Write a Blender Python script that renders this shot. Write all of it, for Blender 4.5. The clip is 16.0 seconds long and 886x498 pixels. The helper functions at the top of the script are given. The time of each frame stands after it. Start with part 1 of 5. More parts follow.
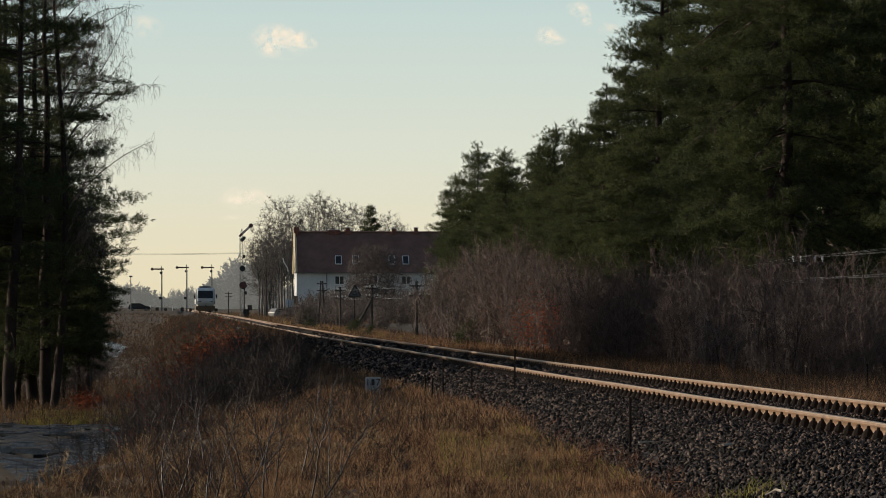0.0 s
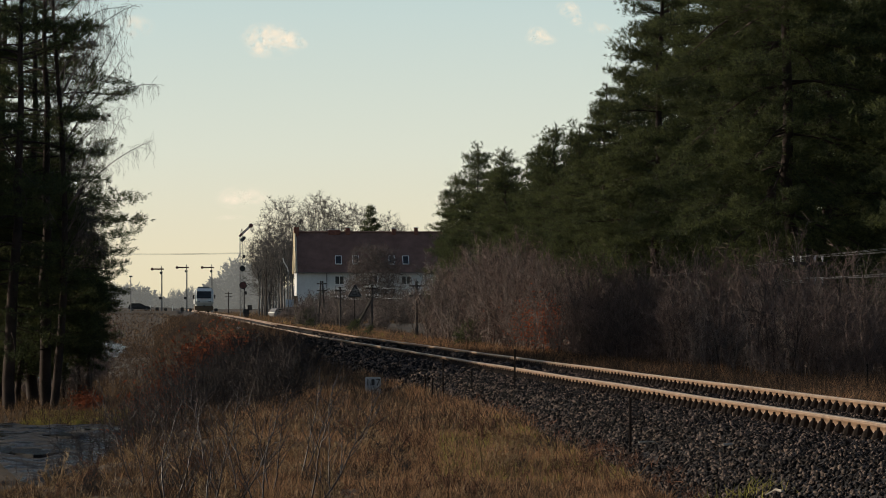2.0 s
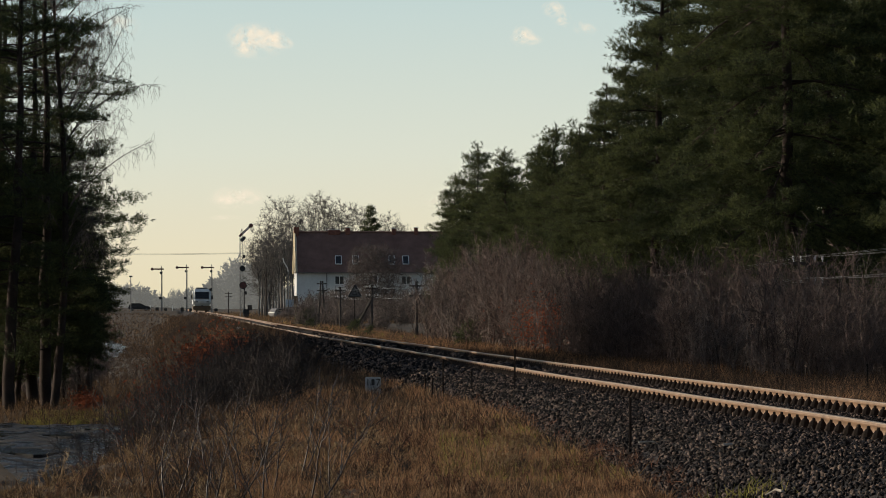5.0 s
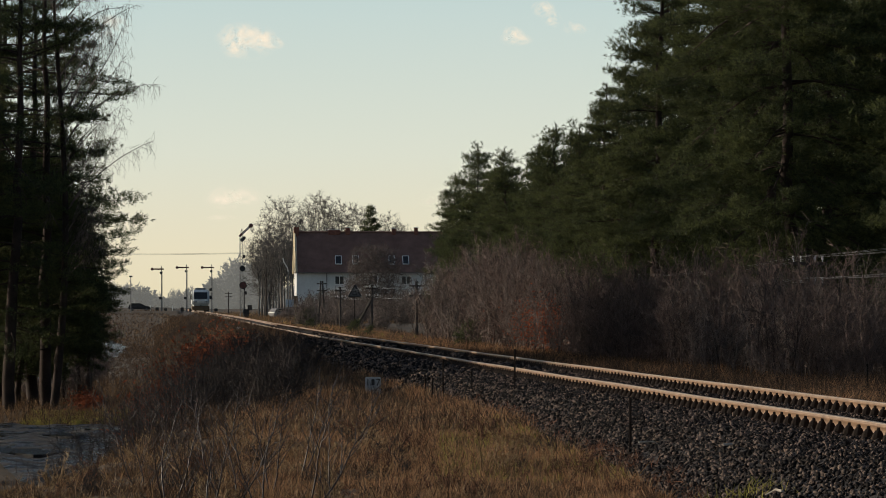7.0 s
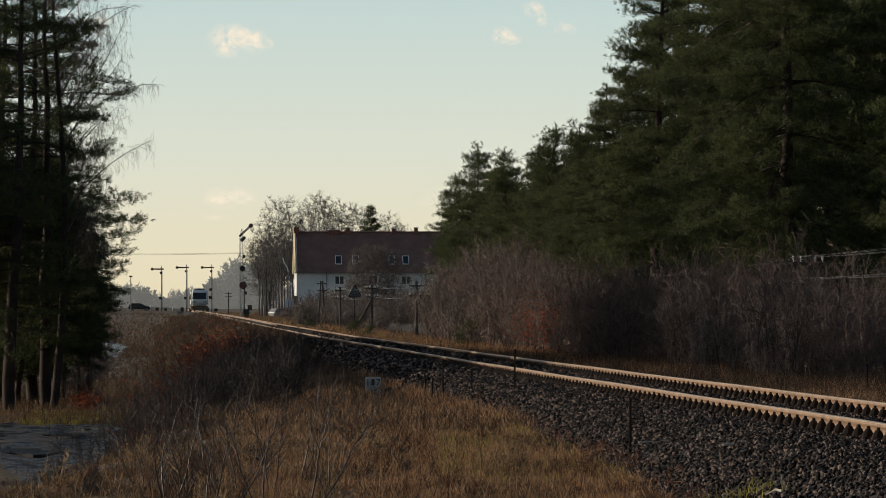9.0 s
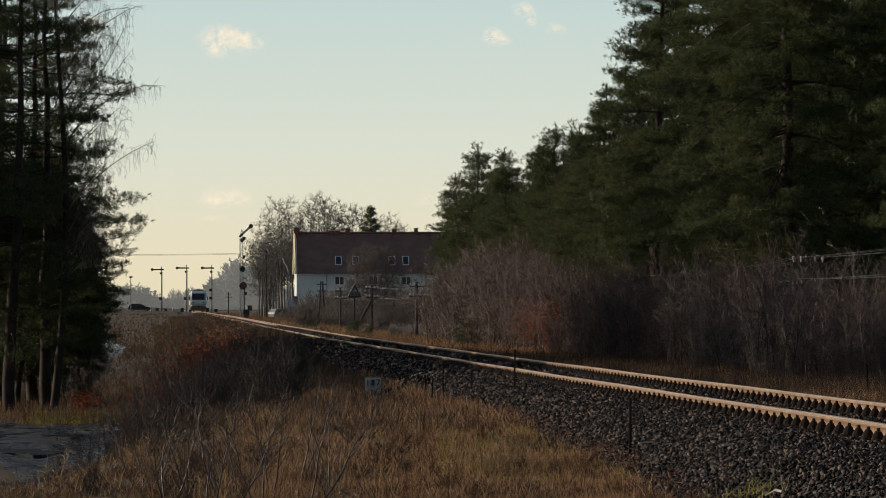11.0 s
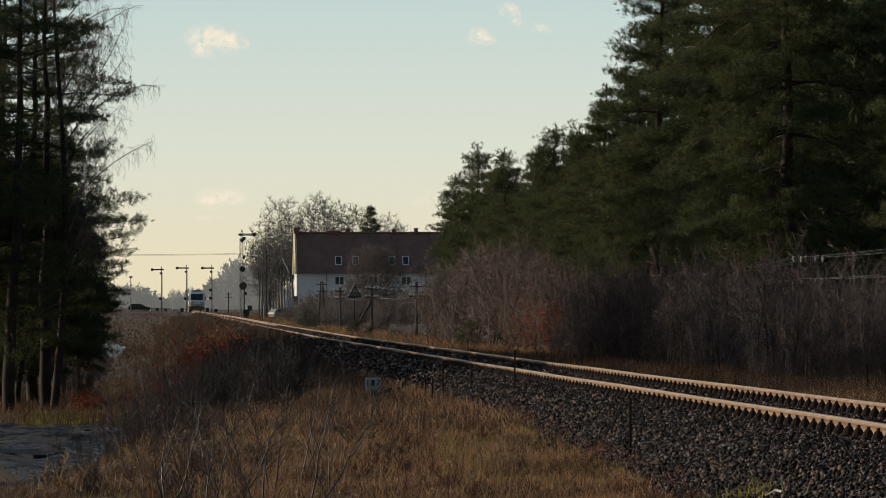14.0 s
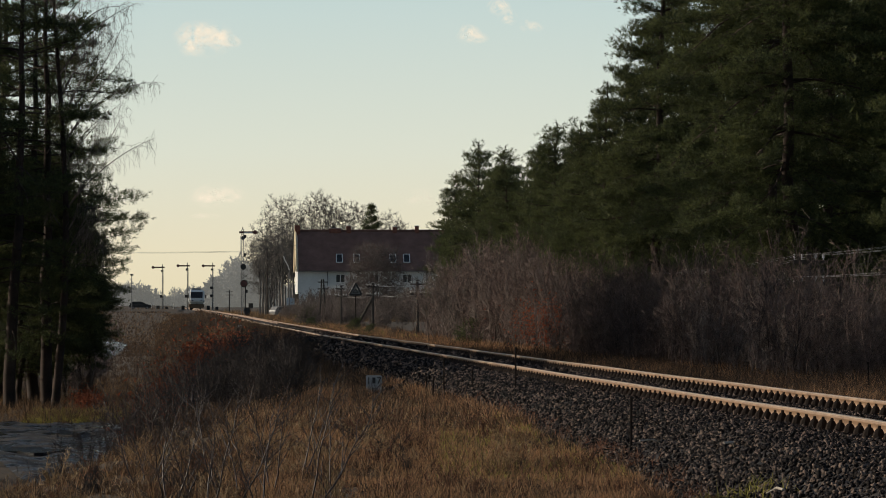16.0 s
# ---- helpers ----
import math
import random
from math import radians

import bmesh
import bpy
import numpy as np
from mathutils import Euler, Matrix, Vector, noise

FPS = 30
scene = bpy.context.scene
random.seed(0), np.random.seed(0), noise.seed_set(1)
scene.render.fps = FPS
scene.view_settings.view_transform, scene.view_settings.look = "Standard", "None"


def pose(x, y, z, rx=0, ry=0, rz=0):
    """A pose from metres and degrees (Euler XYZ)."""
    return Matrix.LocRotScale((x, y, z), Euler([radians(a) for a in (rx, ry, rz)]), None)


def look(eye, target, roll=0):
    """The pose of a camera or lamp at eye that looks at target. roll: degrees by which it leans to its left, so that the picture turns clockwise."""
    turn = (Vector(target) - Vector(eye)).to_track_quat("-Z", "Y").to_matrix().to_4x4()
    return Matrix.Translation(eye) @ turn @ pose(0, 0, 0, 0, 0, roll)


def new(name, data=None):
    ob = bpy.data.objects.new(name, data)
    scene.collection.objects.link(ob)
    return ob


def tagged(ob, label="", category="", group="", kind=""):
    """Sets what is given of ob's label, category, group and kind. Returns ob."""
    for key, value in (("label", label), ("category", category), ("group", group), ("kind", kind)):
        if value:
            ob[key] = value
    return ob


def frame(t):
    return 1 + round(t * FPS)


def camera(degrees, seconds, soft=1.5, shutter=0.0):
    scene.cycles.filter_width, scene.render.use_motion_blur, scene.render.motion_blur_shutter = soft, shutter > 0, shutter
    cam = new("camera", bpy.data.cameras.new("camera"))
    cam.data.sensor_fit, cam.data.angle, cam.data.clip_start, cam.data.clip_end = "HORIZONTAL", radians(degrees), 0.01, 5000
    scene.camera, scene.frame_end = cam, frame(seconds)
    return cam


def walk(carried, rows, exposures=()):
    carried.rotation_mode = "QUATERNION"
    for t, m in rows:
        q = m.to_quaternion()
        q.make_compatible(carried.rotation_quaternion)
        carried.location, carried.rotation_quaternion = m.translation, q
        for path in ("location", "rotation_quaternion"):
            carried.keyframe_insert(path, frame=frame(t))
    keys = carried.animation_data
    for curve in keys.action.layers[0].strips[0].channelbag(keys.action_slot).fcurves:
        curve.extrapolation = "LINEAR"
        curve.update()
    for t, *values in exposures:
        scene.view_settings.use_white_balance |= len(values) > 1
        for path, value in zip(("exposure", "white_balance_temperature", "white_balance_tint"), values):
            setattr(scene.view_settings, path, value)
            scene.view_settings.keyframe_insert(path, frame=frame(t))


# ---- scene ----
# The line runs along +Y; the rail head near the camera is z = 0, the track's centre line x = TC.
cam = camera(10.54, 16.0, soft=0.95)
EYE = (0.0, 0.0, 1.05)
F = 8500.0


def aim(dx=0.0, dy=0.0):
    """The camera's pose; dx, dy: a small turn, in 1/8500 of a radian."""
    yaw, up = math.atan((503 - dx) / F), (99 + dy) / F
    return look(EYE, (math.sin(yaw), math.cos(yaw), EYE[2] + up))


walk(cam, [(0, aim()), (9.0, aim()), (11.5, aim(0, 1)), (15.0, aim(0, 1)), (15.5, aim(0, 0)), (16.0, aim(1.6, -3))])

# ---- world and sun ----
SUN_FROM = Vector((-0.93, 0.37, 0.0)).normalized()
SUN_UP = 14.0
world = bpy.data.worlds.new("world")
scene.world = world
world.use_nodes = True
wn = world.node_tree.nodes
sky = wn.new("ShaderNodeTexSky")
sky.sky_type, sky.sun_disc = "NISHITA", False
sky.sun_elevation, sky.sun_rotation = radians(SUN_UP), math.atan2(SUN_FROM.x, SUN_FROM.y)
sky.air_density, sky.dust_density, sky.ozone_density = 1.0, 2.2, 1.6
wt = world.node_tree
gain = wn.new("ShaderNodeVectorMath")
gain.operation, gain.inputs[1].default_value = "SCALE", (0, 0, 0)
gain.inputs["Scale"].default_value = 0.11
wt.links.new(sky.outputs[0], gain.inputs[0])
# a thin bright winter haze low over the horizon, all round
where, split, haze = wn.new("ShaderNodeTexCoord"), wn.new("ShaderNodeSeparateXYZ"), wn.new("ShaderNodeValToRGB")
wt.links.new(where.outputs["Generated"], split.inputs[0])
wt.links.new(split.outputs["Z"], haze.inputs[0])
ramp = haze.color_ramp
ramp.elements[0].position, ramp.elements[0].color = 0.0, (.80, .70, .47, 1)
ramp.elements[1].position, ramp.elements[1].color = 0.064, (.55, .67, .65, 1)
for place, colour in ((0.012, (.80, .73, .53, 1)), (0.032, (.71, .735, .62, 1)), (0.22, (.22, .31, .36, 1))):
    ramp.elements.new(place).color = colour
fade, mix = wn.new("ShaderNodeMapRange"), wn.new("ShaderNodeMix")
fade.inputs["From Min"].default_value, fade.inputs["From Max"].default_value = 0.06, 0.35
mix.data_type = "RGBA"
wt.links.new(split.outputs["Z"], fade.inputs[0])
wt.links.new(fade.outputs[0], mix.inputs[0])
wt.links.new(haze.outputs[0], mix.inputs[6])
wt.links.new(gain.outputs[0], mix.inputs[7])
wt.links.new(mix.outputs[2], wn["Background"].inputs["Color"])
wn["Background"].inputs["Strength"].default_value = 1.0
sun = new("sun", bpy.data.lights.new("sun", "SUN"))
sun.data.energy, sun.data.angle, sun.data.color = 4.3, radians(0.6), (1.0, 0.87, 0.71)
sd = SUN_FROM * math.cos(radians(SUN_UP)) + Vector((0, 0, math.sin(radians(SUN_UP))))
sun.matrix_world = look(sd * 100, (0, 0, 0))
scene.view_settings.exposure = 0.0

TC = 7.15          # x of the track's centre
RAILS = (6.4, 7.9)  # x of the two rails


def lerp(table, v):
    return float(np.interp(v, [a for a, _ in table], [b for _, b in table]))


RAIL_Z = [(0, 0), (43, 0), (72, -.06), (106, -.11), (131, -.13), (190, -.2), (300, -.2), (490, -.09), (700, -.05), (5000, -.05)]
LOW_Z = [(0, -2.75), (250, -2.75), (450, -2.9), (560, -2.75), (750, -1.6), (880, -.15), (5000, -.15)]
EDGE = [(0, -4.5), (42, -3.0), (48, -1.4), (55, -.4), (75, .6), (100, 1.6), (130, 2.4), (400, 2.6), (600, 2.4), (900, 1)]


def bend(y):
    """How far the line has drifted aside at a distance."""
    k = min(max((y - 450) / 260, 0), 1)
    return -.3 * k * k * (3 - 2 * k)


def rail_z(y):
    return lerp(RAIL_Z, y)


def ground_z(x, y):
    """The height of the bare ground."""
    top = rail_z(y) - 0.62
    low, edge = min(lerp(LOW_Z, y), top), lerp(EDGE, y)
    if x < edge:
        foot = edge - 1.35 * (top - low)
        if x <= foot:
            z = low
        else:
            k = (x - foot) / max(edge - foot, 1e-6)
            z = low + (top - low) * (k * k * (3 - 2 * k) * 0.4 + 0.6 * k)
    else:
        z = top + lerp([(10, 0), (13, -.1), (22, -.3), (60, -.2)], x) * (1 if y < 450 else 0.5)
    if 30 < y < 170 and abs(x - TC) > 2.9:
        z += .09 * noise.noise((x * 1.7, y * .8, 1.3))
    if y < 70 and x < 2:
        z -= min(2 - x, 5) * .045 * min(1, (70 - y) / 15)
    if y > 880:
        z = max(z, -0.45 if x > 3.5 else -0.08)
    z += 0.10 * noise.noise((x * 0.35, y * 0.12, 3.1)) + 0.05 * noise.noise((x * 1.1, y * 0.6, 7.7)) if abs(x - TC) > 2.6 else 0
    far = math.hypot(x, y)
    if far > 1200:
        z += (far - 1200) * 0.0006
    return z


# ---- materials ----
def material(name, low, high, scale=3.0, rough=0.9, bump=0.0, metal=0.0, spots=None, island=0.0, stretch=(1, 1, 1), spec=0.3, per=0.0, start=0.5):
    """A surface between two colours at two scales of noise; island and per: variation from piece to piece."""
    m = bpy.data.materials.new(name)
    m.use_nodes = True
    t = m.node_tree
    b = t.nodes["Principled BSDF"]
    b.inputs["Roughness"].default_value, b.inputs["Metallic"].default_value = rough, metal
    b.inputs["Specular IOR Level"].default_value = spec
    co, mp = t.nodes.new("ShaderNodeTexCoord"), t.nodes.new("ShaderNodeMapping")
    mp.inputs["Scale"].default_value = stretch
    t.links.new(co.outputs["Object"], mp.inputs[0])
    big, fine = t.nodes.new("ShaderNodeTexNoise"), t.nodes.new("ShaderNodeTexNoise")
    big.inputs["Scale"].default_value, fine.inputs["Scale"].default_value = scale, scale * 9
    big.inputs["Detail"].default_value, fine.inputs["Detail"].default_value = 5, 4
    for n in (big, fine):
        t.links.new(mp.outputs[0], n.inputs["Vector"])
    add = t.nodes.new("ShaderNodeMath")
    add.operation = "MULTIPLY_ADD"
    add.inputs[1].default_value = 0.5
    t.links.new(fine.outputs[0], add.inputs[0])
    t.links.new(big.outputs[0], add.inputs[2])
    value = add.outputs[0]
    for amount, node, out in ((island, "ShaderNodeNewGeometry", "Random Per Island"), (per, "ShaderNodeObjectInfo", "Random")):
        if amount:
            g, k = t.nodes.new(node), t.nodes.new("ShaderNodeMath")
            k.operation, k.inputs[1].default_value = "MULTIPLY_ADD", amount
            t.links.new(g.outputs[out], k.inputs[0])
            t.links.new(value, k.inputs[2])
            sub = t.nodes.new("ShaderNodeMath")
            sub.operation, sub.inputs[1].default_value = "SUBTRACT", amount / 2
            t.links.new(k.outputs[0], sub.inputs[0])
            value = sub.outputs[0]
    ramp = t.nodes.new("ShaderNodeValToRGB")
    ramp.color_ramp.elements[0].position, ramp.color_ramp.elements[1].position = start, start + 0.5
    ramp.color_ramp.elements[0].color, ramp.color_ramp.elements[1].color = (*low, 1), (*high, 1)
    if spots:
        e = ramp.color_ramp.elements.new(0.74)
        e.color = (*spots, 1)
    t.links.new(value, ramp.inputs[0])
    t.links.new(ramp.outputs[0], b.inputs["Base Color"])
    if bump:
        bp = t.nodes.new("ShaderNodeBump")
        bp.inputs["Strength"].default_value, bp.inputs["Distance"].default_value = 0.6, bump
        t.links.new(value, bp.inputs["Height"])
        t.links.new(bp.outputs[0], b.inputs["Normal"])
    return m


def leafy(name, low, high, scale, through_light=0.35, island=0.5):
    """Leaves, needles and blades: matt, with some light coming through."""
    m = material(name, low, high, scale, 0.75, island=island, spec=0.2)
    t = m.node_tree
    b, out = t.nodes["Principled BSDF"], t.nodes["Material Output"]
    tr, mix = t.nodes.new("ShaderNodeBsdfTranslucent"), t.nodes.new("ShaderNodeMixShader")
    t.links.new(b.inputs["Base Color"].links[0].from_socket, tr.inputs[0])
    mix.inputs[0].default_value = through_light
    t.links.new(b.outputs[0], mix.inputs[1])
    t.links.new(tr.outputs[0], mix.inputs[2])
    t.links.new(mix.outputs[0], out.inputs[0])
    return m


EARTH = material("earth", (.028, .020, .013), (.09, .058, .031), 0.35, 0.95, 0.05, spots=(.056, .038, .02))
MUD = material("wet_mud", (.008, .0075, .007), (.040, .035, .031), 1.3, 0.5, 0.16, spec=0.4)
WATER = material("puddle_water", (.006, .006, .006), (.014, .013, .012), 1.5, 0.24, 0.004, spec=0.5)
mt = MUD.node_tree
wet, wet_range = mt.nodes.new("ShaderNodeTexNoise"), mt.nodes.new("ShaderNodeMapRange")
wet.inputs["Scale"].default_value, wet.inputs["Detail"].default_value = 0.8, 6
mt.links.new(next(n for n in mt.nodes if n.type == "TEX_COORD").outputs["Object"], wet.inputs["Vector"])
wet_range.inputs["From Min"].default_value, wet_range.inputs["From Max"].default_value = 0.46, 0.58
wet_range.inputs["To Min"].default_value, wet_range.inputs["To Max"].default_value = 0.92, 0.12
mt.links.new(wet.outputs[0], wet_range.inputs[0])
mt.links.new(wet_range.outputs[0], mt.nodes["Principled BSDF"].inputs["Roughness"])
DRY_GRASS = leafy("dry_grass", (.042, .025, .014), (.26, .160, .080), 0.6, 0.35, 1.0)
GREEN_GRASS = leafy("green_grass", (.085, .078, .020), (.37, .330, .075), 0.8, 0.4, 0.6)
STRAW = leafy("pale_straw", (.12, .075, .038), (.50, .36, .20), 1.5, 0.3, 0.9)
DARK_GRASS = leafy("withered_shade_grass", (.022, .015, .011), (.11, .066, .036), 0.5, 0.3, 0.8)
TAWNY = leafy("tawny_grass", (.050, .027, .015), (.42, .232, .118), 0.9, 0.35, 0.9)
RUSTY = leafy("rusty_weed", (.035, .018, .012), (.21, .098, .055), 1.2, 0.3, 0.9)
RED_LEAF = leafy("red_leaf", (.13, .038, .020), (.31, .095, .042), 2, 0.4, 0.6)
NEEDLE = leafy("pine_needle", (.022, .031, .015), (.100, .112, .039), 0.45, 0.34, 0.6)
BARK = material("pine_bark", (.018, .013, .011), (.056, .037, .028), 2.0, 0.95, 0.02)
TWIG = material("bare_twig", (.036, .028, .025), (.190, .148, .124), 1.2, 0.8, island=0.5)
REDTWIG = material("reddish_twig", (.038, .026, .022), (.170, .114, .092), 1.2, 0.75, island=0.5)
DARKTWIG = material("dark_stalk", (.012, .009, .008), (.045, .033, .027), 2, 0.9, island=0.5)
GREYTWIG = material("grey_bark", (.052, .047, .042), (.145, .130, .115), 1.0, 0.85, island=0.5)
PALE_TWIG = material("pale_twig", (.012, .008, .007), (.064, .042, .035), 5, 0.45, island=0.4, spec=0.25)
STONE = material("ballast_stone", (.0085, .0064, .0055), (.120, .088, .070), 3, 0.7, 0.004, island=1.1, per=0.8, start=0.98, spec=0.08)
BED_EARTH = material("dark_ballast_bed", (.008, .0065, .0055), (.045, .034, .027), 9, 0.9, 0.05)
RUST = material("rusty_rail", (.13, .076, .043), (.29, .182, .108), 3, 0.6, 0.001, spec=0.4)
SHINE = material("polished_rail_head", (.34, .25, .17), (.50, .38, .27), 6, 0.5, metal=0.6)
IRON = material("dark_iron", (.008, .006, .005), (.026, .019, .015), 6, 0.9, spec=0.08)
SLEEPER = material("old_sleeper", (.025, .021, .018), (.08, .066, .055), 2, 0.9, 0.006, per=0.4)
ROOF = material("roof_tile", (.100, .054, .042), (.170, .096, .076), 0.8, 0.85, 0.02)
RENDERED = material("pale_render", (.47, .47, .46), (.60, .60, .58), 0.4, 0.9, 0.004)
CREAM = material("cream_render", (.55, .45, .28), (.68, .58, .40), 0.6, 0.9)
BRICK = material("chimney_brick", (.12, .05, .035), (.24, .10, .07), 4, 0.9)
WHITE = material("white_paint", (.48, .48, .46), (.64, .64, .62), 1.5, 0.45)
GLASS = material("dark_glass", (.02, .022, .025), (.035, .037, .04), 1, 0.2, spec=0.25)
BLACK = material("black_paint", (.015, .015, .015), (.04, .038, .036), 3, 0.6)
REDPAINT = material("red_paint", (.07, .028, .023), (.13, .048, .038), 3, 0.5)
GREYPAINT = material("grey_paint", (.09, .09, .09), (.18, .18, .175), 2, 0.5)
OCHRE = material("ochre_paint", (.085, .055, .030), (.15, .095, .05), 2, 0.5)
BLUEGREY = material("pale_blue_sheet", (.20, .24, .28), (.30, .35, .40), 2, 0.5)
DRIFT = material("bleached_wood", (.22, .19, .155), (.45, .40, .33), 8, 0.8)
WOODPOLE = material("grey_wood", (.028, .024, .021), (.085, .07, .058), 3, 0.9, 0.004)
CONCRETE = material("pale_concrete", (.25, .245, .235), (.42, .41, .39), 5, 0.9, 0.003)
PORCELAIN = material("dusty_porcelain", (.30, .30, .29), (.5, .5, .48), 5, 0.35, spec=0.5)
WIRE = material("bright_wire", (.30, .28, .26), (.5, .48, .45), 2, 0.35, metal=1.0)


# ---- mesh helpers ----
def mesh_of(name, verts, faces, mat):
    """A mesh from arrays of points and of triangles or quads."""
    me = bpy.data.meshes.new(name)
    v, f = np.asarray(verts, dtype=np.float32).reshape(-1, 3), np.asarray(faces, dtype=np.int32)
    n = f.shape[1]
    me.vertices.add(len(v))
    me.vertices.foreach_set("co", v.ravel())
    me.loops.add(f.size)
    me.loops.foreach_set("vertex_index", f.ravel())
    me.polygons.add(len(f))
    me.polygons.foreach_set("loop_start", np.arange(0, f.size, n, dtype=np.int32))
    me.materials.append(mat)
    me.update(calc_edges=True)
    me.validate()
    return me


def part(name, bm, mat, parent, label=""):
    """Links a bmesh (or a finished mesh) as one mesh object under a thing or a part."""
    if isinstance(bm, bpy.types.Mesh):
        me = bm
    else:
        me = bpy.data.meshes.new(name)
        bm.to_mesh(me)
        bm.free()
        me.materials.append(mat)
    ob = new(name, me)
    ob.parent = parent
    return tagged(ob, label)


def thing(name, label, category, m=None, group="", kind=""):
    ob = new(name)
    ob.empty_display_size = 0.1
    if m is not None:
        ob.matrix_basis = m
    return tagged(ob, label, category, group, kind)


def box(bm, x0, x1, y0, y1, z0, z1, bevel=0.0):
    r = bmesh.ops.create_cube(bm, size=1.0, matrix=Matrix.Translation(((x0 + x1) / 2, (y0 + y1) / 2, (z0 + z1) / 2)) @ Matrix.Diagonal((x1 - x0, y1 - y0, z1 - z0, 1)))
    if bevel:
        bmesh.ops.bevel(bm, geom=list({e for v in r["verts"] for e in v.link_edges}), offset=bevel, segments=2, affect="EDGES")
    return bm


def tube(bm, a, b, r0, r1=None, n=8):
    a, b = Vector(a), Vector(b)
    m = Matrix.Translation((a + b) / 2) @ (b - a).to_track_quat("Z", "Y").to_matrix().to_4x4()
    bmesh.ops.create_cone(bm, cap_ends=True, segments=n, radius1=r0, radius2=r0 if r1 is None else r1, depth=(b - a).length, matrix=m)
    return bm


def fresh():
    return bmesh.new()


class Sticks:
    """Collects tapered sticks into one mesh; tip() adds a fine one that ends in a point."""

    def __init__(self):
        self.rows, self.tips = [], []

    def add(self, a, b, ra, rb):
        self.rows.append((*a, *b, ra, rb))

    def tip(self, a, b, r):
        self.tips.append((*a, *b, r, 0.0))

    def mesh(self, name, mat, sides=3):
        verts, faces, start = [], [], 0
        for rows, pointed in ((self.rows, False), (self.tips, True)):
            if not rows:
                continue
            m = np.array(rows)
            a, b, ra, rb = m[:, :3], m[:, 3:6], m[:, 6:7], m[:, 7:8]
            d = b - a
            d /= np.linalg.norm(d, axis=1, keepdims=True) + 1e-9
            ref = np.where(np.abs(d[:, 2:3]) > 0.9, np.array([[1.0, 0, 0]]), np.array([[0, 0, 1.0]]))
            u = np.cross(d, ref)
            u /= np.linalg.norm(u, axis=1, keepdims=True)
            w = np.cross(d, u)
            ring = lambda base, r: [base + r * (math.cos(2 * math.pi * k / sides) * u + math.sin(2 * math.pi * k / sides) * w) for k in range(sides)]
            rings = ring(a, ra) + ([b] if pointed else ring(b, rb))
            per = len(rings)
            verts.append(np.stack(rings, axis=1).reshape(-1, 3))
            off = (np.arange(len(a)) * per)[:, None] + start
            for k in range(sides):
                n = (k + 1) % sides
                if pointed:
                    faces.append(off + np.array([[k, n, sides]]))
                else:
                    faces += [off + np.array([[k, n, sides + n]]), off + np.array([[k, sides + n, sides + k]])]
            start += len(a) * per
        return mesh_of(name, np.concatenate(verts), np.concatenate(faces), mat)


def unit_rows(rng, n):
    v = rng.normal(size=(n, 3))
    return v / np.linalg.norm(v, axis=1, keepdims=True)


def needle_mesh(name, centres, dirs, size, blades, rng, mat, width=0.10, spread=0.75, jitter=0.10):
    """Tufts of needles: at each centre a fan of thin blades about its direction."""
    n = len(centres)
    d = np.repeat(dirs, blades, axis=0) + spread * rng.normal(size=(n * blades, 3))
    d /= np.linalg.norm(d, axis=1, keepdims=True)
    c = np.repeat(centres, blades, axis=0) + jitter * size * rng.normal(size=(n * blades, 3))
    s = np.cross(d, unit_rows(rng, n * blades))
    s /= np.linalg.norm(s, axis=1, keepdims=True)
    ln = size * rng.uniform(0.6, 1.25, (n * blades, 1))
    w = ln * width
    v = np.stack([c - s * w * 0.5, c + s * w * 0.5, c + d * ln], axis=1).reshape(-1, 3)
    f = (np.arange(n * blades) * 3)[:, None] + np.array([[0, 1, 2]])
    return mesh_of(name, v, f, mat)


# ---- ground ----
def steps(*stretches):
    out = []
    for a, b, s in stretches:
        out += list(np.arange(a, b, s))
    return np.array(out + [stretches[-1][1]])


GX = steps((-2600, -600, 250), (-600, -100, 50), (-100, -24, 6), (-24, -10, 1), (-10, 12, 0.45), (12, 40, 1), (40, 120, 8), (120, 600, 60), (600, 2600, 250))
GY = steps((-400, 20, 30), (20, 36, 2), (36, 160, 1.0), (160, 300, 2), (300, 960, 6), (960, 1500, 40), (1500, 4600, 310))
GZ = np.array([[ground_z(x, y) for x in GX] for y in GY])


def left_of(v):
    return -281 / F * v - .3


def on_ground(x, y):
    """Heights of the ground's mesh at arrays of places."""
    x, y = np.asarray(x, dtype=float), np.asarray(y, dtype=float)
    i, j = np.clip(np.searchsorted(GX, x) - 1, 0, len(GX) - 2), np.clip(np.searchsorted(GY, y) - 1, 0, len(GY) - 2)
    a, b = (x - GX[i]) / (GX[i + 1] - GX[i]), (y - GY[j]) / (GY[j + 1] - GY[j])
    return (GZ[j, i] * (1 - a) + GZ[j, i + 1] * a) * (1 - b) + (GZ[j + 1, i] * (1 - a) + GZ[j + 1, i + 1] * a) * b


def ground():
    nx, ny = len(GX), len(GY)
    xx, yy = np.meshgrid(GX, GY)
    v = np.stack([xx, yy, GZ], axis=-1).reshape(-1, 3)
    i = (np.arange(ny - 1)[:, None] * nx + np.arange(nx - 1)[None, :]).ravel()
    me = mesh_of("ground", v, np.stack([i, i + 1, i + nx + 1, i + nx], axis=1), EARTH)
    for p in me.polygons:
        p.use_smooth = True
    tagged(new("ground", me), "brown winter ground with dry grass and bare soil", "ground", kind="structure")


